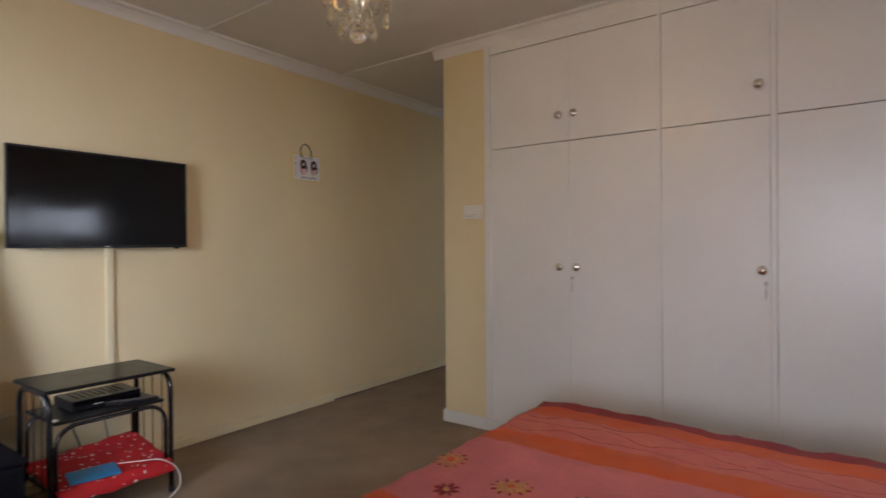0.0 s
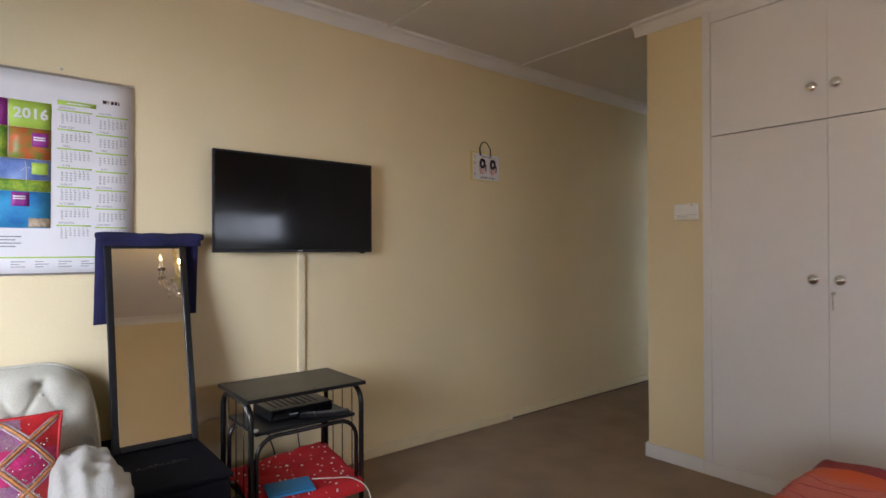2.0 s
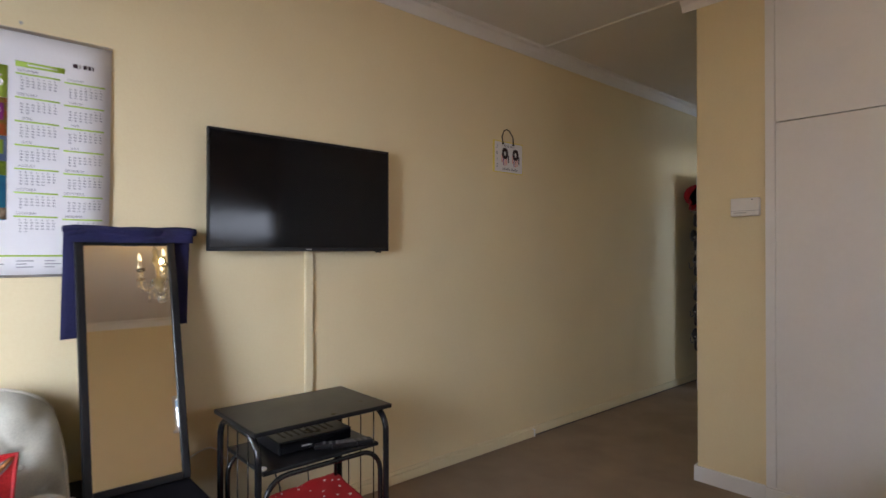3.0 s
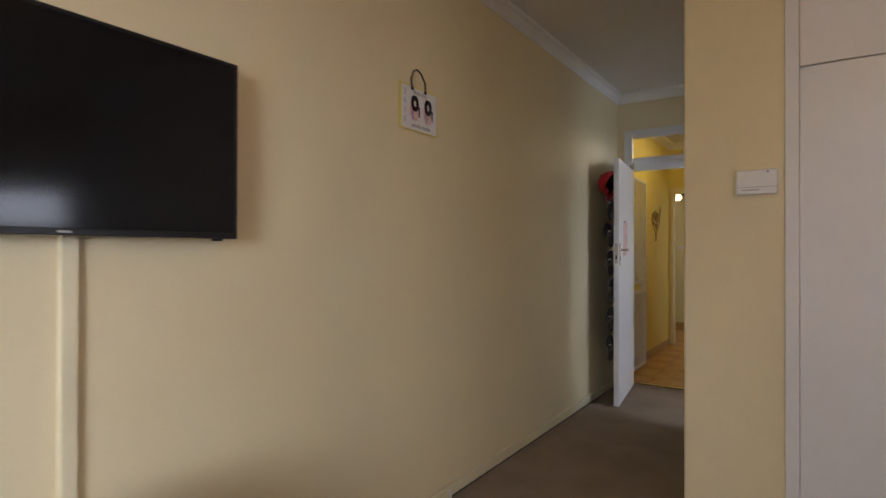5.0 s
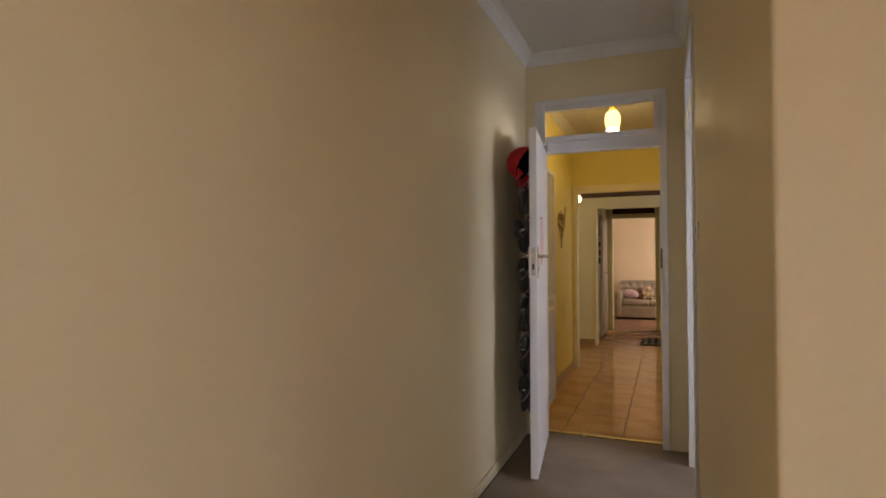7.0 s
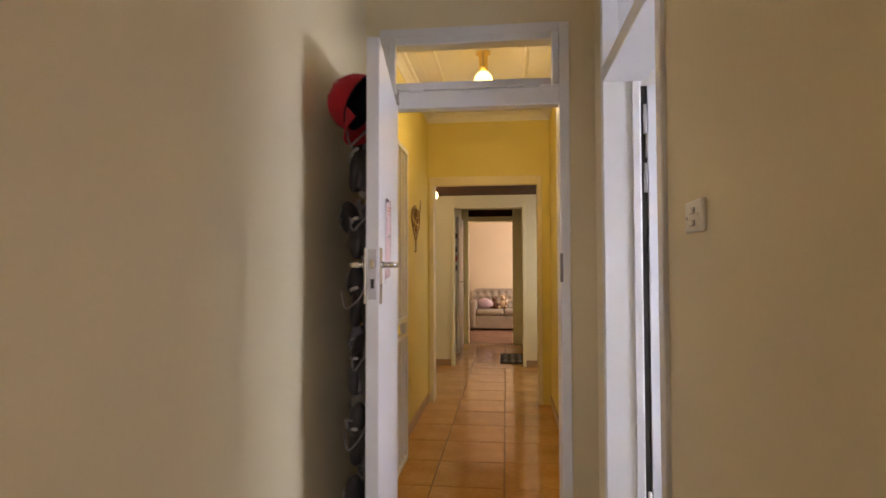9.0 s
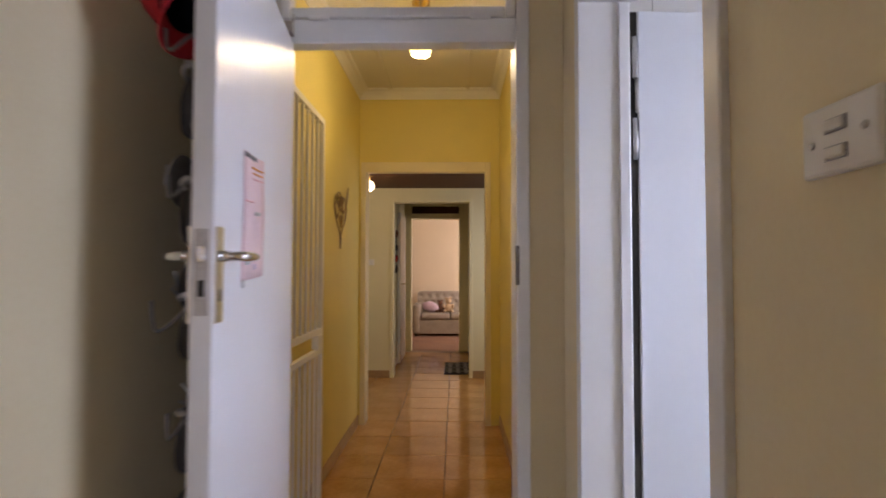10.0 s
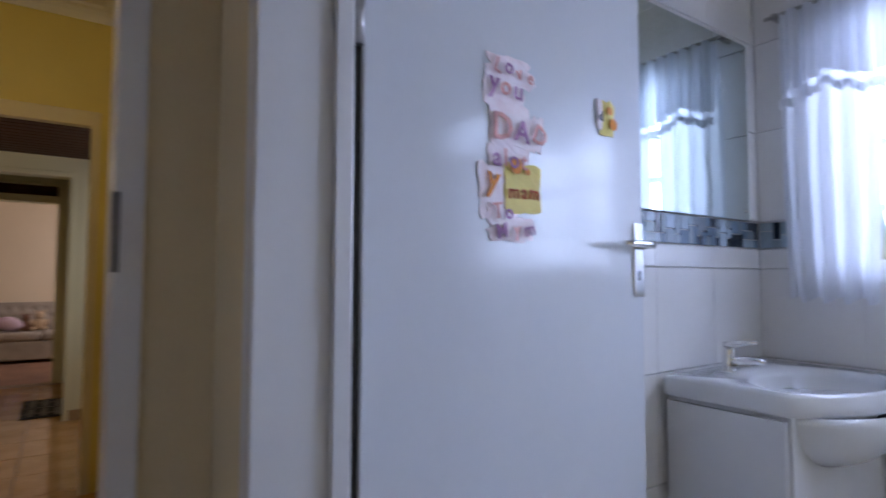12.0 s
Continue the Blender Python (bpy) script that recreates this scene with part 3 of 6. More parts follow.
def leaf_at(parent, hinge, angle, width, height, thick, material, handle_z):
    """A door leaf: local x runs from the hinge to the lock side, local y through its thickness."""
    lf = part("leaf", boxed(0, width, 0, thick, 0.012, height, bevel=0.003), material, parent)
    lf.matrix_local = pose(*hinge, 0, 0, angle)
    e = width
    for side, y, o in ((0, 0.0, -1), (1, thick, 1)):
        pl = bmesh.new()
        box(pl, e - 0.043, e - 0.004, y + (o * 0.006 if o < 0 else 0), y + (0.006 if o > 0 else 0), handle_z - 0.125, handle_z + 0.055, bevel=0.002)
        p = part("lock_plate", pl, CHROME, lf, "chrome lock plate")
        hb = bmesh.new()
        lever(hb, (e - 0.024, y + o * 0.005, handle_z), (0, o, 0), (-1, 0, 0))
        part("door_handle", hb, CHROME, lf, "chrome lever handle")
        kb = bmesh.new()
        box(kb, e - 0.028, e - 0.020, y + (o * 0.0075 if o < 0 else 0.004), y + (0.0075 if o > 0 else -0.004), handle_z - 0.085, handle_z - 0.062, bevel=0.001)
        part("keyhole", kb, GAP, lf)
    eb = boxed(e - 0.001, e + 0.002, thick * 0.2, thick * 0.8, handle_z - 0.11, handle_z + 0.05, bevel=0.0005)
    part("latch_plate", eb, STEEL, lf, "worn steel latch plate")
    part("latch", boxed(e, e + 0.010, thick * 0.32, thick * 0.68, handle_z - 0.012, handle_z + 0.018, bevel=0.003), CHROME, lf)
    part("deadbolt_hole", boxed(e, e + 0.0028, thick * 0.36, thick * 0.64, handle_z - 0.075, handle_z - 0.045), GAP, lf)
    for z in (0.25, 1.75):
        hg = bmesh.new()
        lathe(hg, [(0.006, z - 0.05), (0.006, z + 0.05)], (-0.005, 0.0, 0), 8)
        part("hinge", hg, STEEL, lf)
    return lf


# bedroom leaf, opened against the west wall
leaf_1 = leaf_at(door_1, (JL + 0.004, DY - 0.016, 0.0), LEAF_TURN, 0.825, 2.0, 0.042, WHITE, 1.265)
note = bmesh.new()
sheet(note, 4, 8, lambda u, v: Vector((0.433 + 0.20 * u + 0.004 * math.sin(9 * v), 0.0445 + 0.002 * math.sin(5 * u + 3 * v), 1.225 + 0.29 * v - 0.012 * u)), 0.0006)
nt_ = part("paper_note", note, PINK_PAPER, leaf_1, "faded pink paper note taped to the door")
for z, u0, u1, h, m in ((1.528, 0.0, 0.62, 0.010, DULL_IRON), (1.505, 0.36, 0.95, 0.005, ORANGE_INK), (1.493, 0.40, 0.92, 0.004, ORANGE_INK), (1.480, 0.42, 0.95, 0.004, PINK_INK), (1.425, 0.05, 0.50, 0.004, PINK_INK),
                        (1.398, 0.55, 0.80, 0.009, STEEL), (1.290, 0.16, 0.34, 0.020, PRINT_GREEN), (1.272, 0.46, 0.60, 0.012, MAUVE_PRINT), (1.240, 0.0, 0.10, 0.018, STEEL)):
    part("note_print", sheet(bmesh.new(), 3, 1, lambda u, v: Vector((0.633 - 0.20 * (u0 + (u1 - u0) * u), 0.0462 + 0.002 * math.sin(5 * (1 - u0 - (u1 - u0) * u) + 3 * (z - 1.225) / 0.29), z - 0.02 - h / 2 + h * v - 0.012 * (1 - u0 - (u1 - u0) * u))), 0.0004), m, leaf_1)
coat = bmesh.new()
tube(coat, [(0.05, 0.045, 2.05), (0.05, 0.05, 2.08)], 0.004, 6)
box(coat, 0.03, 0.07, 0.015, 0.05, 2.011, 2.05, bevel=0.004)
part("closer_bracket", coat, STEEL, leaf_1)

# bathroom doorway
door_2 = thing("door_2", "glossy white bathroom door standing open with paper cut-outs", "door", kind="structure")
QX = PX + 0.14
for n, a in (("jamb", (PX - 0.014, QX + 0.014, 4.998, 5.045, 0, 2.40)), ("jamb", (PX - 0.014, QX - 0.004, 5.825, 5.87, 0, 2.40)),
             ("head", (PX - 0.014, QX + 0.014, 5.045, 5.825, 2.005, 2.07)), ("top_rail", (PX - 0.014, QX + 0.014, 5.045, 5.825, 2.345, 2.40))):
    part(n, boxed(*a, bevel=0.004), WHITE, door_2)
pane = part("pane", boxed(PX + 0.05, PX + 0.055, 5.045, 5.825, 2.07, 2.345), GLASS, door_2)
pane.visible_shadow = False
leaf_2 = leaf_at(door_2, (QX + 0.032, 5.868, 0.0), 3.0, 0.788, 2.0, 0.04, BATH_WHITE, 1.262)
stop = boxed(QX - 0.04, QX - 0.012, 5.812, 5.8245, 0, 2.0, bevel=0.002)
part("door_stop", stop, WHITE, door_2)
# near-black strip painted for the shade in the hinge gap, no real part
part("hinge_gap_shade", boxed(QX - 0.0035, QX + 0.030, 5.875, 5.883, 0.0, 2.0), GAP, door_2, "near-black strip for the shade between frame and leaf")
for z in (0.3, 1.62, 1.86):
    hb = lathe(bmesh.new(), [(0.008, z - 0.06), (0.008, z - 0.022), (0.009, z - 0.02), (0.009, z + 0.02), (0.008, z + 0.022), (0.008, z + 0.06)], (QX + 0.020, 5.862, 0), 8)
    part("hinge", hb, STEEL, door_2, "worn steel hinge")


def scrap(outline, x, z, y=-0.0016, mat=CUTOUT, name="paper_cutout", label="torn white paper with crayon letters"):
    """A cut paper piece, its uneven edge given by a wobbling oval or box of half sizes."""
    w, h, wob, seed = outline
    bm = bmesh.new()
    pts = []
    n = 26
    for k in range(n):
        a = 2 * math.pi * k / n
        c, s = math.cos(a), math.sin(a)
        m = max(abs(c), abs(s))
        r = 1 + wob * noise.noise(Vector((c * 2.3 + seed, s * 2.3, seed * 1.7)))
        pts.append((x + w * c / m * r, z + h * s / m * r))
    lo = [bm.verts.new((px, y + 0.0006, pz)) for px, pz in pts]
    hi = [bm.verts.new((px, y - 0.0006 - 0.004 * abs(noise.noise(Vector((px * 30, pz * 30, seed)))), pz)) for px, pz in pts]
    bm.faces.new(lo)
    bm.faces.new(hi[::-1])
    for k in range(n):
        bm.faces.new((lo[k], lo[(k + 1) % n], hi[(k + 1) % n], hi[k]))
    p = part(name, bm, mat, leaf_2, label)
    return p


def on_leaf(text, size, mat, x, z, turn=0):
    lettering("crayon_letter", text, size, mat, leaf_2, pose(x, -0.0092, z, 90, 0, 0) @ pose(0, 0, 0, 0, 0, turn), 0.0008, bold=size * 0.012)


L0 = 0.262
for w, h, wob, seed, x, z in ((0.062, 0.026, 0.45, 1.3, 0.072, 1.596), (0.054, 0.036, 0.30, 4.1, 0.050, 1.552), (0.054, 0.050, 0.22, 7.7, 0.066, 1.482),
                              (0.021, 0.036, 0.35, 9.2, 0.140, 1.478), (0.054, 0.032, 0.28, 2.2, 0.062, 1.414), (0.030, 0.052, 0.45, 5.5, 0.014, 1.352),
                              (0.040, 0.030, 0.35, 3.9, 0.045, 1.312), (0.064, 0.025, 0.40, 6.1, 0.080, 1.275)):
    scrap((w, h, wob, seed), L0 + x, z)
scrap((0.052, 0.050, 0.10, 3.3), L0 + 0.100, 1.362, -0.004, YELLOW_CARD, label="yellow card with red letters")
scrap((0.026, 0.040, 0.28, 8.8), L0 + 0.386, 1.556, -0.002, YELLOW_CARD, label="small yellow card with a drawing")
scrap((0.010, 0.034, 0.25, 8.1), L0 + 0.353, 1.562, -0.004)
for text, size, ink, x, z, turn in (("L", 0.046, PINK_INK, 0.026, 1.585, -18), ("o", 0.050, MAUVE_INK, 0.058, 1.588, -10), ("v", 0.044, PINK_INK, 0.090, 1.582, 14), ("e", 0.042, PINK_INK, 0.118, 1.580, -14),
                                    ("y", 0.066, MAUVE_INK, 0.018, 1.545, -4), ("o", 0.062, PINK_INK, 0.052, 1.543, 8), ("u", 0.060, MAUVE_INK, 0.084, 1.540, -5),
                                    ("D", 0.084, PINK_INK, 0.042, 1.453, 0), ("A", 0.068, MAUVE_INK, 0.094, 1.456, -6), ("D", 0.062, PINK_INK, 0.140, 1.458, -24),
                                    ("a", 0.058, MAUVE_INK, 0.026, 1.400, 0), ("l", 0.054, PINK_INK, 0.050, 1.402, 4), ("o", 0.056, MAUVE_INK, 0.072, 1.400, 0), ("t", 0.054, PINK_INK, 0.098, 1.400, -6),
                                    ("y", 0.078, ORANGE_INK, 0.014, 1.352, -8), ("m", 0.044, RUST_INK, 0.072, 1.340, 3), ("a", 0.044, RUST_INK, 0.100, 1.341, 0), ("m", 0.044, RUST_INK, 0.128, 1.342, -3),
                                    ("T", 0.048, PINK_INK, 0.030, 1.298, 8), ("o", 0.046, MAUVE_INK, 0.058, 1.298, 0),
                                    ("M", 0.046, MAUVE_INK, 0.042, 1.260, 12), ("y", 0.044, PINK_INK, 0.082, 1.266, 10), ("m", 0.044, MAUVE_INK, 0.118, 1.268, 12)):
    on_leaf(text, size * 0.9, ink, L0 + x, z, turn)
on_leaf("d", 0.032, DARK_INK, L0 + 0.355, 1.546)
dots = bmesh.new()
for x, z, r in ((0.078, 1.405, 0.017), (0.110, 1.396, 0.007), (0.400, 1.543, 0.014), (0.386, 1.573, 0.010)):
    lathe(dots, [(r, -0.0095), (r * 0.9, -0.0085)], (L0 + x, 0, z), 14, 'y')
part("crayon_dots", dots, ORANGE_INK, leaf_2)


# ---- built-in cupboards ----
FY = PY + 0.015


def knob(parent, x, z, r=0.025):
    part("knob", lathe(bmesh.new(), [(0.009, 0), (0.008, -0.012), (0.012, -0.016), (r, -0.024), (r * 1.05, -0.031), (r * 0.85, -0.038), (0.004, -0.041)], (x, FY - 0.018, z), 16, 'y'), CHROME, parent, "chrome knob")


def cupboard(x0, x1, z0, z1, doors, knobs, label, group, keys=()):
    """A flush cupboard: face frame, carcass and flat doors in the given stretches."""
    c = thing("built_in_cupboard", label, "cupboard", group)
    b = bmesh.new()
    box(b, x0, x0 + 0.012, FY + 0.004, 3.90, z0, z1)
    box(b, x1 - 0.012, x1, FY + 0.004, 3.90, z0, z1)
    box(b, x0 + 0.012, x1 - 0.012, FY + 0.03, FY + 0.034, z0, z1)
    part("body", b, CUPBOARD, c)
    for a, e in doors:
        d = part("cupboard_door", boxed(a + 0.0008, e - 0.0008, FY - 0.018, FY + 0.003, z0 + 0.0005, z1 - 0.0005, bevel=0.0014), CUPBOARD, c)
        for kx, kz in knobs:
            if a < kx < e:
                knob(d, kx, kz)
        for kx, kz in keys:
            if a < kx < e:
                part("lock", lathe(bmesh.new(), [(0.009, 0), (0.009, -0.004), (0.006, -0.006)], (kx, FY - 0.018, kz), 12, 'y'), STEEL, d, "round steel cupboard lock")
                kb = bmesh.new()
                box(kb, kx - 0.0015, kx + 0.0015, FY - 0.046, FY - 0.022, kz - 0.009, kz + 0.009, bevel=0.001)
                tube(kb, [(kx, FY - 0.040, kz - 0.006), (kx + 0.002, FY - 0.036, kz - 0.035), (kx, FY - 0.030, kz - 0.085)], 0.0022, 6)
                part("key", kb, CHROME, d, "small key with a hanging tag wire")
    return c


SPLIT, TOPZ, BASE = 1.936, 2.585, 0.085
for a, b, ds, ks, ku, ky in ((-1.962, -0.857, [(-1.962, -1.392), (-1.392, -0.857)], (-1.450, -1.336), (-1.452, -1.350), (-1.372,)),
                             (-0.835, -0.299, [(-0.835, -0.299)], (-0.336,), (-0.348,), (-0.322,)),
                             (-0.269, 0.270, [(-0.269, 0.270)], (0.232,), (0.225,), (0.245,)),
                             (0.292, 0.985, [(0.292, 0.638), (0.638, 0.985)], (0.60, 0.68), (0.60, 0.68), (0.665,))):
    cupboard(a, b, BASE, SPLIT - 0.0022, ds, [(k, 1.140) for k in ks], "tall white painted built-in wardrobe with chrome knobs", "wardrobe units", [(k, 1.072) for k in ky])
    cupboard(a, b, SPLIT + 0.0018, TOPZ, ds, [(k, 2.098) for k in ku], "white painted overhead cupboard above the wardrobe", "overhead cupboards")
bm = bmesh.new()
for a, b in ((-2.008, -1.963), (-0.856, -0.836), (-0.298, -0.270), (0.271, 0.291), (0.986, EX)):
    box(bm, a, b, PY - 0.010, PY + 0.03, BASE, CZ, bevel=0.002)
box(bm, -1.963, 0.986, PY - 0.006, PY + 0.018, TOPZ + 0.004, CZ)
box(bm, -2.008, EX, PY + 0.002, PY + 0.03, 0, BASE - 0.002)
structure("trim_cupboards", bm, CUPBOARD, "white painted face frame of the cupboards", "trim")
# dark backing strips: shadow of the door gaps put into the colour
structure("trim_shadow_gap", boxed(-1.963, 0.986, PY + 0.022, PY + 0.03, SPLIT - 0.02, SPLIT + 0.02), GAP, "near-black strip for the shadow between the wardrobe and overhead doors", "trim")
# same near-black strip, painted shadow above the overhead doors
structure("trim_top_shadow_gap", boxed(-1.963, 0.986, PY + 0.022, PY + 0.03, TOPZ - 0.02, TOPZ + 0.02), GAP, "near-black strip for the shadow over the overhead doors", "trim")
structure("baseboard_cupboards", boxed(-2.008, EX, PY - 0.014, PY + 0.001, 0, 0.078, bevel=0.004), WHITE, "white baseboard below the cupboards", "baseboard")

# ---- television and trunking ----
tv = thing("television", "wall-mounted flat black television with a thin bezel", "television")
part("back_cover", boxed(WX + 0.045, WX + 0.072, 0.965, 1.855, 1.305, 1.79, bevel=0.008), BLACK, tv)
bm = bmesh.new()
for a in ((0.942, 0.952, 1.283, 1.812), (1.866, 1.876, 1.283, 1.812), (0.952, 1.866, 1.801, 1.812), (0.952, 1.866, 1.283, 1.300)):
    box(bm, WX + 0.072, WX + 0.092, a[0], a[1], a[2], a[3], bevel=0.002)
part("bezel", bm, BLACK, tv)
part("screen", boxed(WX + 0.073, WX + 0.089, 0.952, 1.866, 1.300, 1.801), SCREEN, tv, "glossy dark screen")
part("bracket", boxed(WX, WX + 0.046, 1.25, 1.57, 1.40, 1.70, bevel=0.004), BLACK, tv)
part("badge", boxed(WX + 0.092, WX + 0.0932, 1.395, 1.425, 1.289, 1.294), STEEL, tv, "pale badge bar")
part("sensor", boxed(WX + 0.075, WX + 0.088, 1.80, 1.83, 1.276, 1.284, bevel=0.002), BLACK, tv)
tr = thing("cable_trunking", "cream plastic cable trunking down the wall", "trunking")
part("channel", boxed(WX, WX + 0.012, 1.432, 1.474, 0.20, 1.30, bevel=0.002), CREAM, tr)
part("cover", boxed(WX + 0.012, WX + 0.018, 1.434, 1.472, 0.20, 1.30, bevel=0.002), CREAM, tr)
tr = thing("skirting_trunking", "cream cable duct lying along the baseboard", "trunking")
part("channel", boxed(WX + 0.0162, WX + 0.034, 0.9, 3.15, 0.0, 0.048, bevel=0.003), CREAM, tr)
part("end_cap", boxed(WX + 0.0162, WX + 0.037, 3.15, 3.165, 0.0, 0.052, bevel=0.003), PLASTIC, tr)

# ---- wall calendar ----
CAL = WX + 0.006
cal = thing("wall_calendar", "large white paper wall calendar for 2016 with photographs", "calendar")
bm = bmesh.new()
sheet(bm, 6, 14, lambda u, v: Vector((CAL - 0.002 + 0.010 * math.sin(math.pi * v) * (u ** 3) + 0.002 * math.sin(7 * v), 0.008 + 0.597 * u - 0.012 * (1 - v) * u, 1.193 + 0.88 * v)), 0.001)
part("sheet", bm, PAPER, cal)
part("top_strip", boxed(CAL - 0.003, CAL + 0.003, 0.006, 0.607, 2.066, 2.078, bevel=0.001), STEEL, cal, "thin metal hanging strip")
part("bottom_strip", boxed(CAL - 0.003, CAL + 0.003, 0.006, 0.590, 1.188, 1.197, bevel=0.001), STEEL, cal)
part("nail", lathe(bmesh.new(), [(0.003, -0.006), (0.003, 0.012), (0.006, 0.014)], (WX, 0.32, 2.10), 8, 'x'), STEEL, cal)


def printed(name, y0, y1, z0, z1, mat, lift=0.0, label=""):
    """A printed patch that follows the curl of the sheet."""
    bm = bmesh.new()

    def f(u, v):
        y, z = y0 + (y1 - y0) * u, z0 + (z1 - z0) * v
        uu, vv = (y - 0.008) / 0.597, (z - 1.193) / 0.88
        return Vector((CAL - 0.002 + 0.010 * math.sin(math.pi * vv) * (max(0, uu) ** 3) + 0.002 * math.sin(7 * vv) + 0.0022 + lift, y - 0.012 * (1 - vv) * uu, z))
    sheet(bm, 3, 3, f, 0.0008)
    return part(name, bm, mat, cal, label)


def cal_text(text, y, z, size, mat, lift=0.0, bold=0.0):
    uu, vv = (y - 0.008) / 0.597, (z - 1.193) / 0.88
    x = CAL - 0.002 + 0.010 * math.sin(math.pi * vv) * (max(0, uu) ** 3) + 0.002 * math.sin(7 * vv) + 0.004 + lift
    lettering("print", text, size, mat, cal, Matrix.Translation((x, y - 0.012 * (1 - vv) * uu, z)) @ pose(0, 0, 0, 90, 0, 90), 0.0004, bold=bold)


printed("panel", 0.136, 0.284, 1.825, 1.940, LIME, label="lime green panel with the year")
printed("panel", 0.026, 0.132, 1.825, 1.940, PURPLE, label="purple panel")
printed("photograph", 0.136, 0.284, 1.690, 1.824, PHOTO_RED, label="photograph of tomatoes and leaves")
printed("photograph", 0.026, 0.132, 1.690, 1.824, PHOTO_GREEN)
printed("photograph", 0.026, 0.284, 1.600, 1.689, PHOTO_BLUE, label="photograph of a wind turbine under a blue sky")
printed("photograph", 0.026, 0.284, 1.550, 1.599, PHOTO_GREEN, label="photograph of green fields")
printed("photograph", 0.026, 0.284, 1.392, 1.549, PHOTO_SEA, label="photograph of a blue bay")
printed("photograph", 0.205, 0.284, 1.395, 1.435, PHOTO_ROCK, 0.001)
printed("tag", 0.215, 0.275, 1.745, 1.805, PURPLE, 0.001)
printed("tag", 0.215, 0.275, 1.625, 1.675, LIME, 0.001)
printed("tag", 0.145, 0.208, 1.485, 1.545, PURPLE, 0.001)
for y, z in ((0.245, 1.785), (0.245, 1.775), (0.175, 1.527), (0.175, 1.517)):
    printed("print", y - 0.024, y + 0.02, z - 0.003, z + 0.003, PAPER, 0.002)
bm = bmesh.new()
tube(bm, [(CAL + 0.003, 0.195, 1.59), (CAL + 0.003, 0.195, 1.655)], 0.0012, 5)
for a in (90, 210, 330):
    tube(bm, [(CAL + 0.003, 0.195, 1.655), (CAL + 0.003, 0.195 + 0.026 * math.cos(radians(a + 12)), 1.655 + 0.026 * math.sin(radians(a + 12)))], 0.0009, 5)
part("turbine", bm, PAPER, cal)
cal_text("2016", 0.212, 1.866, 0.062, PAPER, bold=0.0016)
printed("band", 0.306, 0.452, 1.944, 1.964, LIME)
printed("print", 0.34, 0.43, 1.951, 1.956, PAPER, 0.001)
for i, (y, w) in enumerate(((0.478, 0.018), (0.496, 0.010), (0.511, 0.014), (0.527, 0.012), (0.541, 0.007))):
    printed("mark", y, y + w - 0.003, 1.974, 1.989, (DARK_INK, STEEL, DARK_INK, DARK_INK, DARK_INK)[i])
LEFT = ("DECEMBER", "FEBRUARY", "APRIL", "JUNE", "AUGUST", "OCTOBER", "DECEMBER")
RIGHT = ("JANUARY", "MARCH", "MAY", "JULY", "SEPTEMBER", "NOVEMBER", "JANUARY")
rng = random.Random(4)
for col, (y0, y1) in enumerate(((0.306, 0.438), (0.452, 0.582))):
    for r in range(7):
        z = 1.925 - r * 0.0855 - 0.006 * col
        cal_text((LEFT, RIGHT)[col][r], y0 + 0.036, z + 0.002, 0.0125, INK)
        printed("month_line", y0, y1, z - 0.0085, z - 0.0030, LIME)
        bm = bmesh.new()
        for w in range(5):
            for d in range(7):
                if (w == 0 and d < (r * 3 + col * 2) % 6) or (w == 4 and d > (r + 3 * col) % 5):
                    continue
                yy, zz = y0 + 0.016 + d * 0.0165, z - 0.0205 - w * 0.0105
                uu, vv = (yy - 0.008) / 0.597, (zz - 1.193) / 0.88
                x = CAL - 0.002 + 0.010 * math.sin(math.pi * vv) * (uu ** 3) + 0.002 * math.sin(7 * vv) + 0.003
                yy -= 0.012 * (1 - vv) * uu
                n = 1 if w == 0 else 2
                for k in range(n):
                    box(bm, x - 0.0006, x + 0.0004, yy + k * 0.0042, yy + k * 0.0042 + 0.0028, zz, zz + 0.0055)
        part("date_block", bm, INK, cal)
printed("foot_line", 0.03, 0.57, 1.262, 1.268, LIME)
for k in range(6):
    for j in range(3):
        printed("print", 0.06 + k * 0.085, 0.06 + k * 0.085 + 0.03 + 0.02 * ((k + j) % 2), 1.245 - j * 0.011, 1.2485 - j * 0.011, INK)
for j in range(4):
    printed("print", 0.10, 0.18 - 0.02 * (j % 2), 1.352 - j * 0.014, 1.357 - j * 0.014, INK)

# ---- hanging card with two prints ----
card = thing("hanging_card", "small white laminated keepsake card with two dark palm prints", "wall card")
part("backing", boxed(WX + 0.002, WX + 0.006, 2.772, 3.068, 1.806, 2.016, bevel=0.001), YELLOW_CARD, card, "yellow backing board")
part("card", boxed(WX + 0.006, WX + 0.008, 2.788, 3.060, 1.812, 2.008, bevel=0.0005), PAPER, card)
bm = bmesh.new()
pts = [(WX + 0.01, 2.862, 2.000), (WX + 0.006, 2.858, 2.045), (WX + 0.004, 2.880, 2.085), (WX + 0.004, 2.905, 2.098), (WX + 0.004, 2.935, 2.090), (WX + 0.006, 2.968, 2.05), (WX + 0.01, 2.965, 2.002)]
tube(bm, pts, 0.004, 7)
for p in (pts[0], pts[-1]):
    ball(bm, p, 0.008, 2)
part("cord", bm, SHOE_DARK, card, "dark twisted hanging cord")
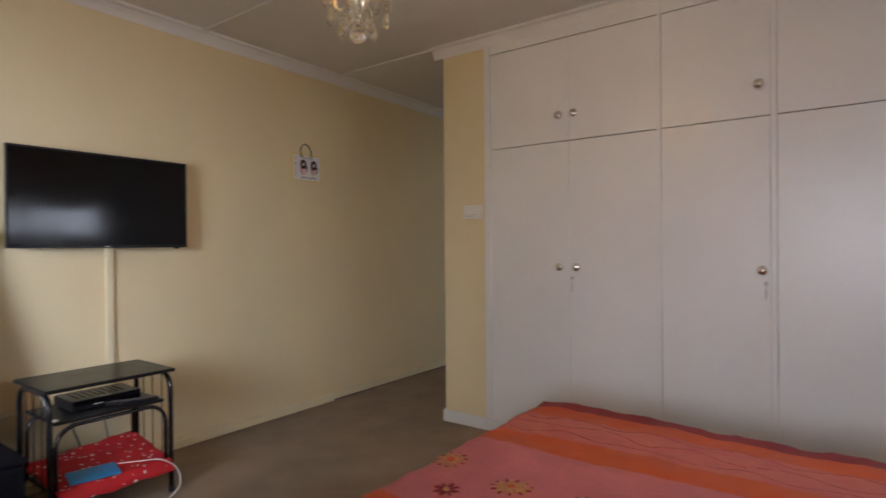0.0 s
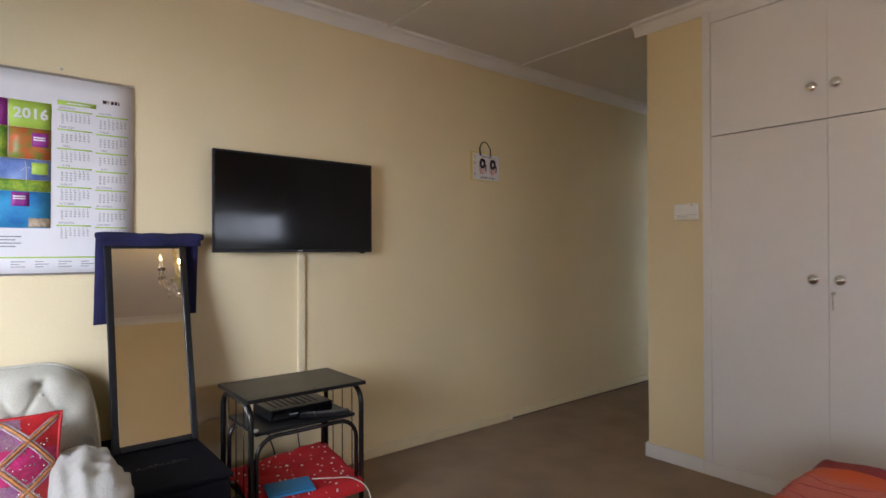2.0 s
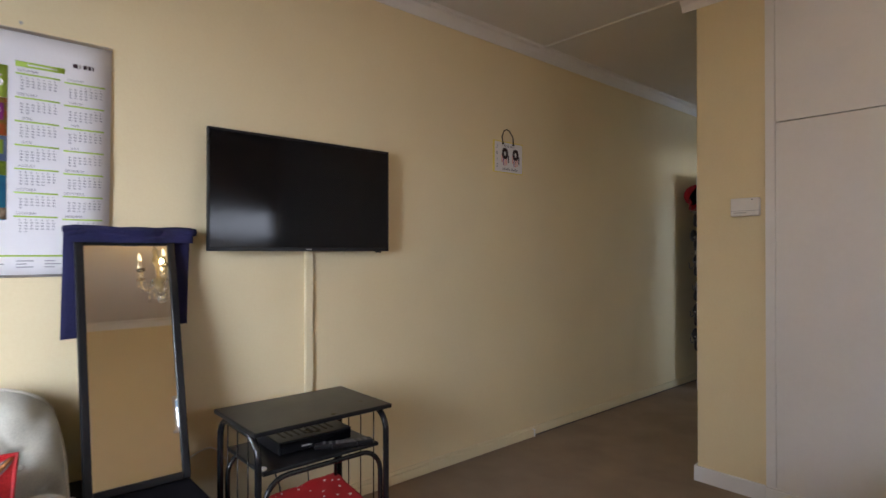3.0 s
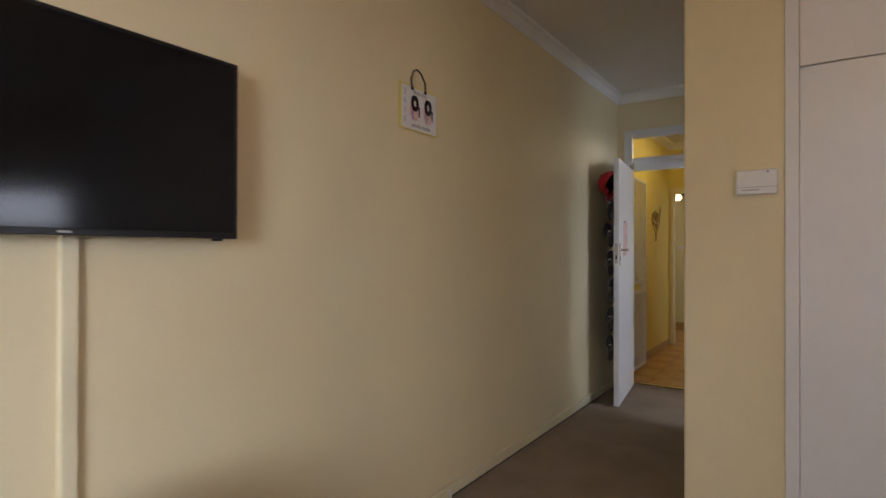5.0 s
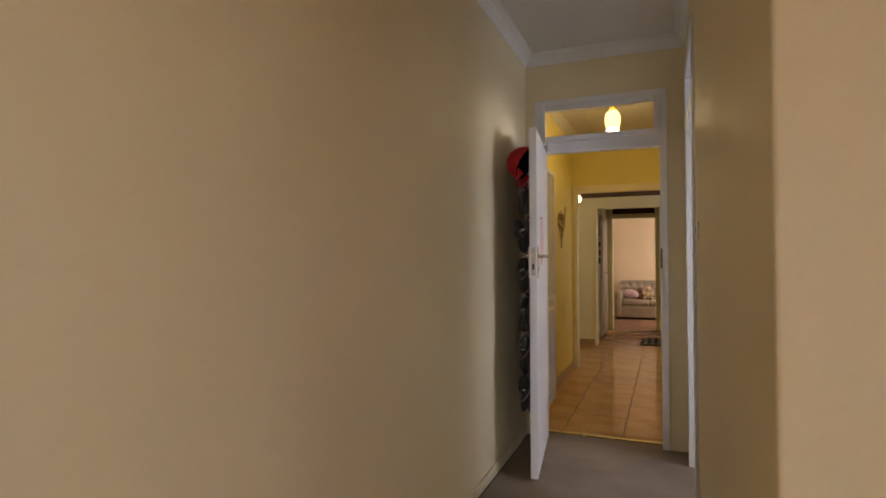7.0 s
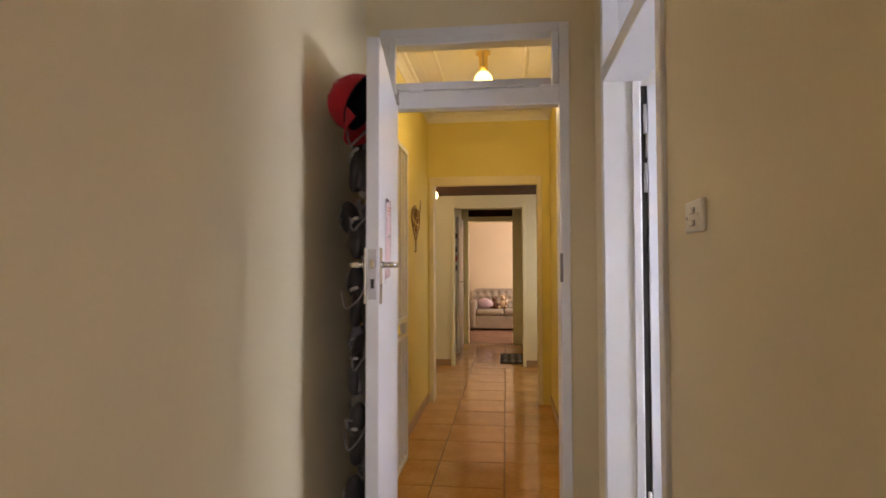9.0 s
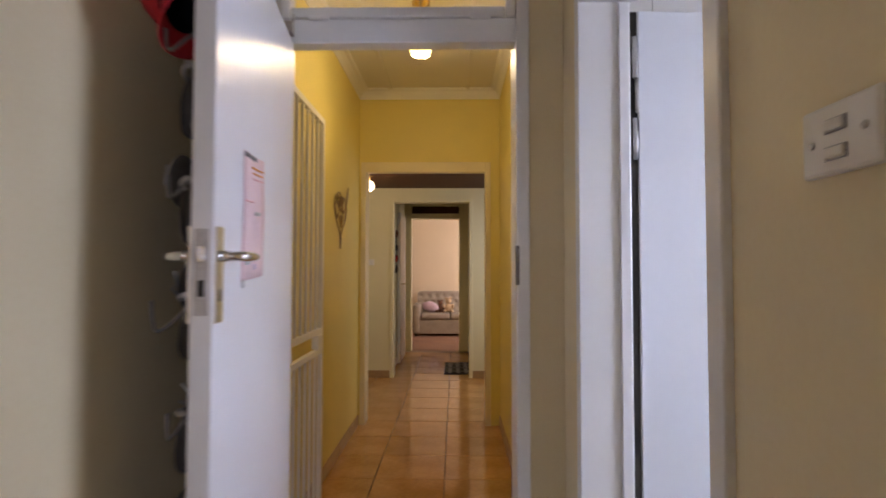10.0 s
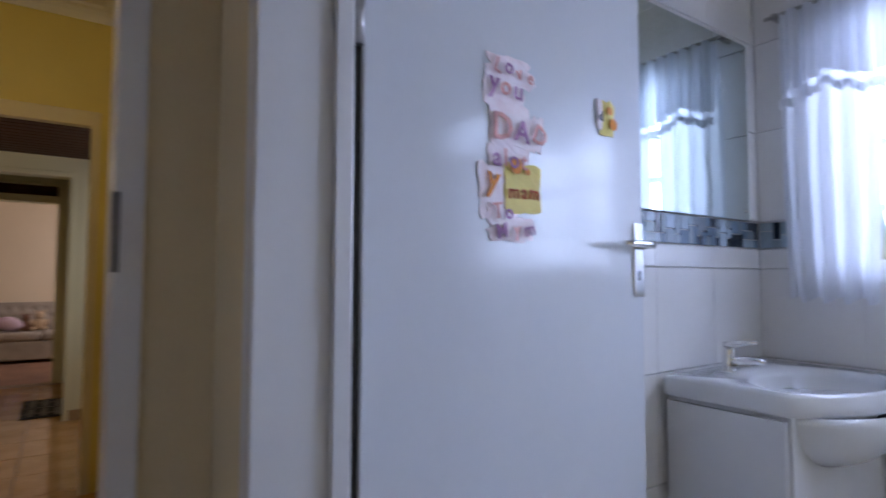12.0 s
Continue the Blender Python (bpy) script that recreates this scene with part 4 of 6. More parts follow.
for cy in (2.885, 2.990):
    bm = bmesh.new()
    for k in range(14):
        a = 2 * math.pi * k / 14
        box(bm, WX + 0.008, WX + 0.0088, cy + 0.020 * math.cos(a) - 0.010, cy + 0.020 * math.cos(a) + 0.010, 1.935 + 0.027 * math.sin(a) - 0.010, 1.935 + 0.027 * math.sin(a) + 0.010, bevel=0.0)
        bm.verts.ensure_lookup_table()
    part("palm_print", bm, DARK_INK, card, "dark painted palm")
    for k, (dy, h) in enumerate(((-0.030, 0.03), (-0.016, 0.048), (0.0, 0.052), (0.016, 0.045), (0.034, 0.030))):
        part("finger_print", boxed(WX + 0.008, WX + 0.0086, cy + dy - 0.005, cy + dy + 0.005, 1.905 - h, 1.912 if k not in (0, 4) else 1.925, bevel=0.0002), (PINK_INK, MAUVE_INK, PINK_INK, PINK_INK, DARK_INK)[k], card)
    part("heart", boxed(WX + 0.0088, WX + 0.0092, cy - 0.008, cy + 0.008, 1.922, 1.938, bevel=0.0003), PAPER, card)
for k, ch in enumerate("2015"):
    lettering("print", ch, 0.034, INK, card, Matrix.Translation((WX + 0.0085, 2.808, 1.965 - k * 0.042)) @ pose(0, 0, 0, 90, 0, 90), 0.0004)
lettering("print", "Best dad", 0.030, INK, card, Matrix.Translation((WX + 0.0085, 2.925, 1.978)) @ pose(0, 0, 0, 90, 0, 90), 0.0004)
for k in range(9):
    part("print", boxed(WX + 0.008, WX + 0.0086, 2.86 + k * 0.016 + (0.008 if k > 4 else 0), 2.871 + k * 0.016 + (0.008 if k > 4 else 0), 1.824, 1.836 + 0.005 * (k % 2)), INK, card)

# ---- alarm box and switch ----
al = thing("alarm_sensor_box", "white plastic alarm box fixed to the yellow pier", "alarm box")
part("housing", boxed(-2.170, -2.030, PY - 0.032, PY, 1.468, 1.562, bevel=0.006), PLASTIC, al)
part("cover_line", boxed(-2.164, -2.030, PY - 0.0328, PY - 0.03, 1.494, 1.4955), INK, al)
part("indicator", lathe(bmesh.new(), [(0.003, 0), (0.003, -0.003)], (-2.062, PY - 0.032, 1.552), 8, 'y'), GAP, al)
part("grille", boxed(-2.15, -2.09, PY - 0.0335, PY - 0.031, 1.482, 1.487, bevel=0.0005), STEEL, al)
sw = thing("light_switch", "white double rocker switch plate on the passage wall", "light switch")
part("plate", boxed(PX - 0.011, PX, 4.728, 4.832, 1.330, 1.398, bevel=0.004), PLASTIC, sw)
part("rocker", boxed(PX - 0.016, PX - 0.010, 4.768, 4.794, 1.370, 1.381, bevel=0.002), PLASTIC, sw)
part("rocker", boxed(PX - 0.016, PX - 0.010, 4.768, 4.794, 1.344, 1.355, bevel=0.002), PLASTIC, sw)
for z, y in ((1.366, 4.745), (1.362, 4.815)):
    part("screw", lathe(bmesh.new(), [(0.004, 0), (0.003, -0.002)], (PX - 0.011, y, z), 8, 'x'), STEEL, sw)
# grey slips behind the rockers draw the thin shadow round them
part("rocker_shadow", boxed(PX - 0.0125, PX - 0.0105, 4.7668, 4.7952, 1.3688, 1.3822), INK, sw)
part("rocker_shadow", boxed(PX - 0.0125, PX - 0.0105, 4.7668, 4.7952, 1.3428, 1.3562), INK, sw)


# ---- television trolley ----
tx0, tx1, ty0, ty1 = -3.245, -2.840, 0.925, 1.510
trolley = thing("tv_trolley", "black tubular steel trolley with laminate shelves below the television", "trolley")
part("top_shelf", boxed(tx0, tx1, ty0, ty1, 0.632, 0.650, bevel=0.004), BLACK_WOOD, trolley)
part("middle_shelf", boxed(tx0 + 0.02, tx1 - 0.03, ty0 + 0.045, ty1 - 0.045, 0.478, 0.494, bevel=0.004), BLACK_WOOD, trolley)
part("bottom_shelf", boxed(tx0 + 0.02, tx1 - 0.02, ty0 + 0.05, ty1 - 0.05, 0.148, 0.162, bevel=0.004), BLACK_WOOD, trolley)


def bend(p, q, r, up, n=6):
    """An inverted U from foot p to foot q with rounded shoulders at height up."""
    p, q = Vector(p), Vector(q)
    d = (q - p).normalized()
    pts = [p]
    for k in range(n + 1):
        a = math.pi / 2 * k / n
        pts.append(p + d * (r - r * math.cos(a)) + Vector((0, 0, up - p.z - r + r * math.sin(a))))
    for k in range(n + 1):
        a = math.pi / 2 * k / n
        pts.append(q - d * (r - r * math.sin(a)) + Vector((0, 0, up - q.z - r + r * math.cos(a))))
    return pts + [q]


for y in (ty0 + 0.02, ty1 - 0.02):
    part("side_frame", tube(bmesh.new(), bend((tx1 - 0.015, y, 0.04), (tx0 + 0.02, y, 0.04), 0.08, 0.620), 0.0125, 10), BLACK_TUBE, trolley)
    for k in range(3):
        x = tx0 + 0.10 + k * 0.10
        part("side_wire", tube(bmesh.new(), [(x, y, 0.617), (x, y, 0.17)], 0.0025, 6), BLACK_TUBE, trolley)
for x in (tx1 - 0.02, tx0 + 0.03):
    part("shelf_bow", tube(bmesh.new(), bend((x, ty0 + 0.045, 0.16), (x, ty1 - 0.045, 0.16), 0.09, 0.470), 0.010, 10), BLACK_TUBE, trolley)
for x in (tx1 - 0.015, tx0 + 0.02):
    for y in (ty0 + 0.02, ty1 - 0.02):
        part("castor", lathe(bmesh.new(), [(0.006, -0.012), (0.020, -0.010), (0.021, 0), (0.020, 0.010), (0.006, 0.012)], (x, y, 0.021), 14, 'y'), BLACK, trolley)
dec = thing("decoder_box", "black satellite decoder on the trolley shelf", "decoder")
part("case", boxed(-3.20, -2.98, 1.08, 1.40, 0.497, 0.545, bevel=0.004), BLACK, dec)
part("front_panel", boxed(-2.98, -2.974, 1.085, 1.395, 0.500, 0.542, bevel=0.002), SCREEN, dec)
part("smart_card", boxed(-2.985, -2.965, 1.17, 1.21, 0.517, 0.519), PLASTIC, dec)
for k in range(8):
    part("vent", boxed(-3.17, -3.02, 1.12 + k * 0.03, 1.13 + k * 0.03, 0.5452, 0.5462), GAP, dec)
for px, py, rz in ((-2.935, 1.30, 62), (-2.91, 1.36, 75)):
    rc = thing("remote_control", "black remote control lying on the shelf", "remote")
    part("case", boxed(-0.085, 0.085, -0.022, 0.022, 0, 0.018, bevel=0.005), BLACK, rc)
    for i in range(5):
        for j in range(3):
            part("button", boxed(-0.05 + i * 0.025, -0.038 + i * 0.025, -0.014 + j * 0.011, -0.006 + j * 0.011, 0.018, 0.0195), SHOE_GREY, rc)
    rc.location, rc.rotation_euler = (px, py, 0.4945), (0, 0, radians(rz))
jar = solid("small_disc", lathe(bmesh.new(), [(0.018, 0), (0.020, 0.002), (0.019, 0.006), (0.012, 0.007)], (-2.90, 0.975, 0.4945), 16), PLASTIC, "small pale round disc on the shelf", "disc")


def drape(u, v):
    x = tx0 + 0.01 + u * (tx1 - tx0 + 0.03)
    y = ty0 + 0.035 + v * (ty1 - ty0 - 0.07)
    edge = max(0, u - 0.93) / 0.07
    z = 0.176 + 0.075 * (1 - u) ** 1.3 * (0.5 + 0.5 * v) + 0.010 * noise.noise(Vector((x * 14, y * 14, 0))) + 0.006
    return Vector((x + 0.012 * noise.noise(Vector((y * 9, 1, 2))) * u, y + 0.01 * noise.noise(Vector((x * 9, 4, 2))), z - edge * 0.05))


solid("red_floral_cloth", sheet(bmesh.new(), 30, 40, drape, 0.004), RED_CLOTH, "crumpled red cloth with white flowers over the bottom shelf", "cloth")
tab = thing("blue_tablet", "blue tablet cover lying on the red cloth", "tablet")
part("cover", boxed(-0.065, 0.065, -0.105, 0.105, 0, 0.012, bevel=0.005), BLUE, tab)
part("corner_strap", boxed(0.03, 0.04, -0.104, 0.104, 0.012, 0.0135, bevel=0.0005), BLUE, tab)
tab.location, tab.rotation_euler = (-2.905, 1.14, 0.198), (0, radians(6), radians(-10))


def spline(pts):
    cu = []
    P = [Vector(p) for p in pts]
    for i in range(len(P) - 1):
        a, b, c, d = P[max(0, i - 1)], P[i], P[i + 1], P[min(len(P) - 1, i + 2)]
        for k in range(6):
            t = k / 6
            cu.append(0.5 * ((2 * b) + (c - a) * t + (2 * a - 5 * b + 4 * c - d) * t * t + (3 * b - a - 3 * c + d) * t ** 3))
    cu.append(P[-1])
    return cu


def cable(name, pts, r, mat, label):
    return solid(name, tube(bmesh.new(), spline(pts), r, 7), mat, label, "cable")


cable("charger_cable", [(-2.88, 1.24, 0.225), (-2.85, 1.33, 0.215), (-2.82, 1.42, 0.20), (-2.80, 1.49, 0.14), (-2.79, 1.50, 0.05), (-2.77, 1.42, 0.006), (-2.72, 1.28, 0.006), (-2.70, 1.12, 0.006)], 0.0028, CABLE, "white charging cable trailing off the trolley")
cable("black_cable", [(-3.20, 1.20, 0.50), (-3.25, 1.18, 0.36), (-3.27, 1.22, 0.22), (-3.33, 1.20, 0.05), (-3.40, 1.10, 0.01)], 0.004, BLACK, "black cable hanging behind the trolley")
cable("black_cable", [(-3.21, 1.30, 0.52), (-3.26, 1.33, 0.40), (-3.28, 1.36, 0.25), (-3.36, 1.40, 0.08)], 0.003, BLACK, "black cable hanging behind the trolley")
cable("wall_lead", [(WX + 0.012, 0.84, 0.36), (WX + 0.02, 0.88, 0.40), (WX + 0.02, 0.98, 0.43), (WX + 0.03, 1.05, 0.36)], 0.003, CABLE, "pale lead clipped to the wall")
plug = thing("white_adaptor", "white plug adaptor lying on the carpet", "adaptor")
part("body", boxed(-2.76, -2.71, 1.02, 1.09, 0.0, 0.035, bevel=0.006), PLASTIC, plug)
part("pin", boxed(-2.75, -2.745, 1.09, 1.105, 0.012, 0.02), BRASS, plug)

# ---- leaning mirror, trunk, towel ----
trunk = thing("storage_trunk", "low black cloth-covered trunk against the wall", "trunk")
bm = boxed(-3.43, -2.70, 0.435, 0.815, 0.0, 0.40, bevel=0.02, seg=3)
part("body", bm, BLACK_CLOTH, trunk)
part("lid", boxed(-3.435, -2.695, 0.43, 0.82, 0.401, 0.425, bevel=0.008), BLACK_CLOTH, trunk)
bm = bmesh.new()
for k in range(9):
    y = 0.52 + k * 0.022
    tube(bm, [(-2.93 + 0.006 * math.sin(k * 2.3), y, 0.4262), (-2.955 + 0.012 * math.sin(k * 1.7), y + 0.01, 0.4262), (-2.94, y + 0.018, 0.4262)], 0.0009, 5)
part("stitched_mark", bm, SHOE_GREY, trunk, "pale stitched scrawl")

mir = thing("leaning_mirror", "tall black framed mirror leaning on the wall", "mirror")
mw, mh = 0.144, 0.93
ins = 0.028
for a in ((-mw - ins, -mw, 0, mh), (mw, mw + ins, 0, mh), (-mw, mw, 0, ins), (-mw, mw, mh - ins, mh)):
    part("frame_bar", boxed(-0.012, 0.014, a[0], a[1], a[2], a[3], bevel=0.006, seg=3), BLACK_WOOD, mir)
part("mirror_glass", boxed(-0.004, 0.002, -mw + 0.0005, mw - 0.0005, ins, mh - ins), MIRROR, mir, "silvered glass")
part("backing", boxed(-0.013, -0.0045, -mw + 0.0005, mw - 0.0005, ins, mh - ins), SHOE_DARK, mir)
mir.matrix_world = pose(-3.175, 0.645, 0.428, 0, -14.0, 0)

tw = bmesh.new()


def towel_over(u, v):
    y = 0.445 + 0.437 * u
    s = v * 0.62
    wav = 0.006 * math.sin(u * 14) + 0.004 * noise.noise(Vector((u * 7, v * 6, 3)))
    if s < 0.05:
        return Vector((-3.368 + wav * 0.4, y, 1.315 + s))
    if s < 0.11:
        a = (s - 0.05) / 0.06 * math.pi
        return Vector((-3.395 + 0.027 * math.cos(a) + wav * 0.3, y, 1.365 + 0.012 * math.sin(a) + 0.004 * math.sin(u * 9)))
    d = s - 0.11
    return Vector((-3.422 + 0.01 * d + wav, y + 0.012 * d * math.sin(u * 6) - 0.02 * d, 1.365 - d * (0.80 - 0.05 * u)))


sheet(tw, 26, 26, towel_over, 0.008)
hem = [(-3.385 + 0.012 * math.sin(k * 0.9), 0.440 + 0.452 * k / 24, 1.361 + 0.002 * math.sin(k * 0.7)) for k in range(25)]
tube(tw, hem, [0.014 + 0.003 * math.sin(k * 0.55) for k in range(25)], 10)
tube(tw, [(x + 0.016, y, z - 0.017 + 0.010 * math.sin(k * 0.3)) for k, (x, y, z) in enumerate(hem)], 0.006, 6)
solid("navy_towel", tw, NAVY, "dark navy towel slung over the top of the mirror", "towel")

# ---- cream sofa ----
sofa = thing("tufted_sofa", "cream velvet button-back sofa against the bedroom wall", "sofa")
s0, s1 = -1.18, 0.43


def sofa_back(u, v):
    y = s0 + (s1 - s0) * u
    r = 0.20
    e = max(0.0, (r - (s1 - y)) / r, (r - (y - s0)) / r)
    top = 0.822 - 0.20 * (1 - math.sqrt(max(0, 1 - min(1, e) ** 2)))
    z = 0.36 + (top - 0.36) * v
    x = -3.135 - 0.11 * v
    dim = 0
    for i in range(11):
        for j in range(3):
            by, bz = s0 + 0.11 + i * 0.145 + (0.0725 if j % 2 else 0), 0.49 + j * 0.125
            d = (y - by) ** 2 + (z - bz) ** 2
            dim += math.exp(-d / 0.0006) * 0.030 + math.exp(-d / 0.0045) * 0.034
    p, q = (y - s0 - 0.11) / 0.145 + (z - 0.49) / 0.25, (y - s0 - 0.11) / 0.145 - (z - 0.49) / 0.25
    fade = max(0.0, 1 - 2.2 * e) * min(1.0, max(0.0, (top - 0.03 - z) / 0.04))
    dim += fade * 0.013 * sum(math.exp(-(w - round(w)) ** 2 / 0.006) for w in (p, q))
    roll = 0.06 * max(0, (v - 0.86) / 0.14) ** 2
    return Vector((x + 0.03 * math.sin(math.pi * min(1, v * 1.05)) - dim - roll - 0.03 * e ** 3, y, z))


bm = bmesh.new()
sheet(bm, 200, 60, sofa_back, 0.0)
part("backrest", bm, VELVET, sofa)
bm = bmesh.new()
sheet(bm, 60, 10, lambda u, v: Vector((-3.41, 0, 0)) * v + (sofa_back(u, 1.0) * (1 - v) + Vector((0, sofa_back(u, 1.0).y * v, (sofa_back(u, 1.0).z - 0.015 * v) * v))), 0.0)
part("back_top", bm, VELVET, sofa)
bm = bmesh.new()
sheet(bm, 24, 6, lambda u, v: Vector((sofa_back(1.0, u).x * (1 - v) - 3.41 * v, s1, sofa_back(1.0, u).z)), 0.0)
part("back_side", bm, VELVET, sofa)
bm = bmesh.new()
tube(bm, [sofa_back(1.0, k / 12 * 0.96) + Vector((0.004, 0.003, 0)) for k in range(13)] + [sofa_back(1 - k / 60, 1.0) + Vector((0.004, 0.002, 0.004)) for k in range(61)], 0.005, 6)
part("piping", bm, PIPING, sofa)
for i in range(11):
    for j in range(3):
        by, bz = s0 + 0.11 + i * 0.145 + (0.0725 if j % 2 else 0), 0.49 + j * 0.125
        if by < s1 - 0.06:
            p = sofa_back((by - s0) / (s1 - s0), (bz - 0.36) / 0.5)
            bb = bmesh.new()
            ball(bb, p + Vector((0.004, 0, 0)), (0.006, 0.010, 0.010), 2)
            part("button", bb, PIPING, sofa)
bm = bmesh.new()
cushion(bm, -3.10, -2.56, s0 + 0.16, (s0 + s1) / 2 - 0.002, 0.27, 0.41, 0.05)
part("seat_cushion", bm, VELVET, sofa)
bm = bmesh.new()
cushion(bm, -3.10, -2.56, (s0 + s1) / 2 + 0.002, s1 - 0.16, 0.27, 0.41, 0.05)
part("seat_cushion", bm, VELVET, sofa)
part("base", boxed(-3.40, -2.58, s0 + 0.02, s1 - 0.02, 0.06, 0.27, bevel=0.02), VELVET, sofa)
for yc in (s0 + 0.085, s1 - 0.085):
    bm = bmesh.new()
    prof = [(-0.085, 0.06), (-0.085, 0.40)] + [(-0.10 * math.cos(math.pi * k / 10), 0.46 + 0.085 * math.sin(math.pi * k / 10)) for k in range(11)] + [(0.085, 0.40), (0.085, 0.06)]
    sheet(bm, 18, len(prof) - 1, lambda u, v: Vector((-3.12 + 0.56 * u + (0.02 if 0.2 < v < 0.8 else 0) * u, yc + prof[round(v * (len(prof) - 1))][0], prof[round(v * (len(prof) - 1))][1] - 0.03 * (1 - u) ** 2 - 0.05 * max(0, u - 0.8) ** 1.5)), 0.0)
    bmesh.ops.holes_fill(bm, edges=bm.edges[:], sides=60)
    part("armrest", bm, VELVET, sofa)
    bm = bmesh.new()
    ring = [[bm.verts.new((x, yc + py_ * k, (pz_ - 0.26) * k + 0.255)) for py_, pz_ in prof] for x, k in ((-2.60, 1.0), (-2.545, 0.99), (-2.525, 0.90))]
    for A, B in zip(ring, ring[1:]):
        for k in range(len(prof) - 1):
            bm.faces.new((A[k], A[k + 1], B[k + 1], B[k])).smooth = True
    bm.faces.new(ring[-1])
    part("arm_front", bm, VELVET, sofa)
for x in (-3.36, -2.62):
    for y in (s0 + 0.06, s1 - 0.06):
        part("foot", lathe(bmesh.new(), [(0.018, 0), (0.026, 0.03), (0.03, 0.06)], (x, y, 0), 12), BLACK_WOOD, sofa)
bm = bmesh.new()


def throw(u, v):
    a = math.pi * (0.02 + 0.96 * v)
    n_ = 0.014 * noise.noise(Vector((u * 8, v * 9, 1))) + 0.008 * math.sin(v * 26 + 5 * u)
    yc = s1 - 0.085
    y = yc - 0.112 * math.cos(a) * (1 + n_ * 3)
    z = 0.470 + 0.096 * math.sin(a) + n_
    if v > 0.9:
        z -= (v - 0.9) * 1.6
    if v < 0.12:
        z -= (0.12 - v) * 1.2
    if u > 0.84:
        k = math.sqrt(max(0.0, 1 - ((u - 0.84) / 0.165) ** 2))
        y, z = yc + (y - yc) * k, 0.36 + (z - 0.36) * (0.25 + 0.75 * k)
    return Vector((-3.02 + 0.53 * u + 0.02 * noise.noise(Vector((v * 6, 2, 2))), y, z - 0.04 * max(0, u - 0.75) - 0.03 * (1 - u) ** 2))


solid("arm_throw", sheet(bm, 26, 26, throw, 0.005), THROW, "pale wrinkled cloth draped over the sofa arm", "throw")
pil = thing("patchwork_cushion", "pink and red patchwork cushion with gold bands and sequins", "cushion")


def pillow_side(s):
    def f(u, v):
        h = (1 - abs(2 * u - 1) ** 2.4) * (1 - abs(2 * v - 1) ** 2.4)
        return Vector((s * (0.065 * h + 0.003), (u - 0.5) * 0.38 * (1 - 0.06 * math.sin(math.pi * v)), (v - 0.5) * 0.38 * (1 - 0.06 * math.sin(math.pi * u))))
    return f


SILVER_THREAD = paint("silver_thread", (0.50, 0.40, 0.42), 0.4, 0.4, 60, 200, 0.4, metal=0.3)
PINK = paint("magenta_silk", (0.48, 0.02, 0.16), 0.5, 0.3, 14, 120, 0.3, second=(0.35, 0.01, 0.05))
VIOLET = paint("violet_silk", (0.22, 0.05, 0.20), 0.5, 0.3, 16, 120, 0.3, second=(0.30, 0.18, 0.20))
RED_SILK = paint("red_silk", (0.52, 0.015, 0.02), 0.5, 0.25, 14, 120, 0.3)
front = pillow_side(1)
for i in range(3):
    for j in range(3):
        bm = bmesh.new()
        sheet(bm, 6, 6, lambda u, v: front((i + u) / 3, (j + v) / 3), 0.0)
        part("patch", bm, (PINK, VIOLET, RED_SILK, PINK)[(i + 2 * j) % 4], pil)
part("back_panel", sheet(bmesh.new(), 12, 12, pillow_side(-1), 0.0), RED_SILK, pil)
DIAGONALS = [((0.03, 0.03), (0.97, 0.97)), ((0.03, 0.97), (0.97, 0.03)), ((0.5, 0.03), (0.97, 0.5)), ((0.97, 0.5), (0.5, 0.97)), ((0.5, 0.97), (0.03, 0.5)), ((0.03, 0.5), (0.5, 0.03))]
for (ua, va), (ub, vb) in DIAGONALS:
    for shift, m, r in ((0.0, GOLD_THREAD, 0.006), (0.028, SILVER_THREAD, 0.003), (-0.028, SILVER_THREAD, 0.003)):
        bm = bmesh.new()
        n = Vector((vb - va, ua - ub)).normalized() * shift
        tube(bm, [front(min(0.97, max(0.03, ua + (ub - ua) * t / 18 + n.x)), min(0.97, max(0.03, va + (vb - va) * t / 18 + n.y))) + Vector((0.001, 0, 0)) for t in range(19)], r, 6)
        part("braid", bm, m, pil)
part("edge_piping", tube(bmesh.new(), [front(*p) for p in [(t / 12, 0.0) for t in range(12)] + [(1.0, t / 12) for t in range(12)] + [(1 - t / 12, 1.0) for t in range(12)] + [(0.0, 1 - t / 12) for t in range(12)]], 0.006, 6, closed=True), RED_SILK, pil)
rs = random.Random(8)
for k in range(110):
    u, v = rs.uniform(0.08, 0.92), rs.uniform(0.08, 0.92)
    bm = bmesh.new()
    ball(bm, front(u, v) + Vector((0.002, 0, 0)), (0.002, 0.004, 0.004), 1)
    part("sequin", bm, CHROME, pil)
pil.matrix_world = pose(-2.975, 0.092, 0.515, -4, -24, 4)

# ---- bed ----
bx0, bx1, by0, by1 = -1.20, 0.86, 0.96, 2.46
bed = thing("bed", "double bed made up beside the cupboards", "bed")
part("mattress", boxed(bx0 + 0.03, bx1, by0 + 0.03, by1 - 0.03, 0.28, 0.50, bevel=0.04, seg=3), PAPER, bed)
part("base", boxed(bx0 + 0.05, bx1, by0 + 0.05, by1 - 0.05, 0.08, 0.278, bevel=0.01), SHOE_GREY, bed)
part("headboard", boxed(bx1 + 0.005, bx1 + 0.05, by0, by1, 0.05, 0.95, bevel=0.015), TIMBER, bed)
for x in (bx0 + 0.12, bx1 - 0.1):
    for y in (by0 + 0.12, by1 - 0.12):
        part("leg", lathe(bmesh.new(), [(0.025, 0), (0.03, 0.082)], (x, y, 0), 12), TIMBER, bed)


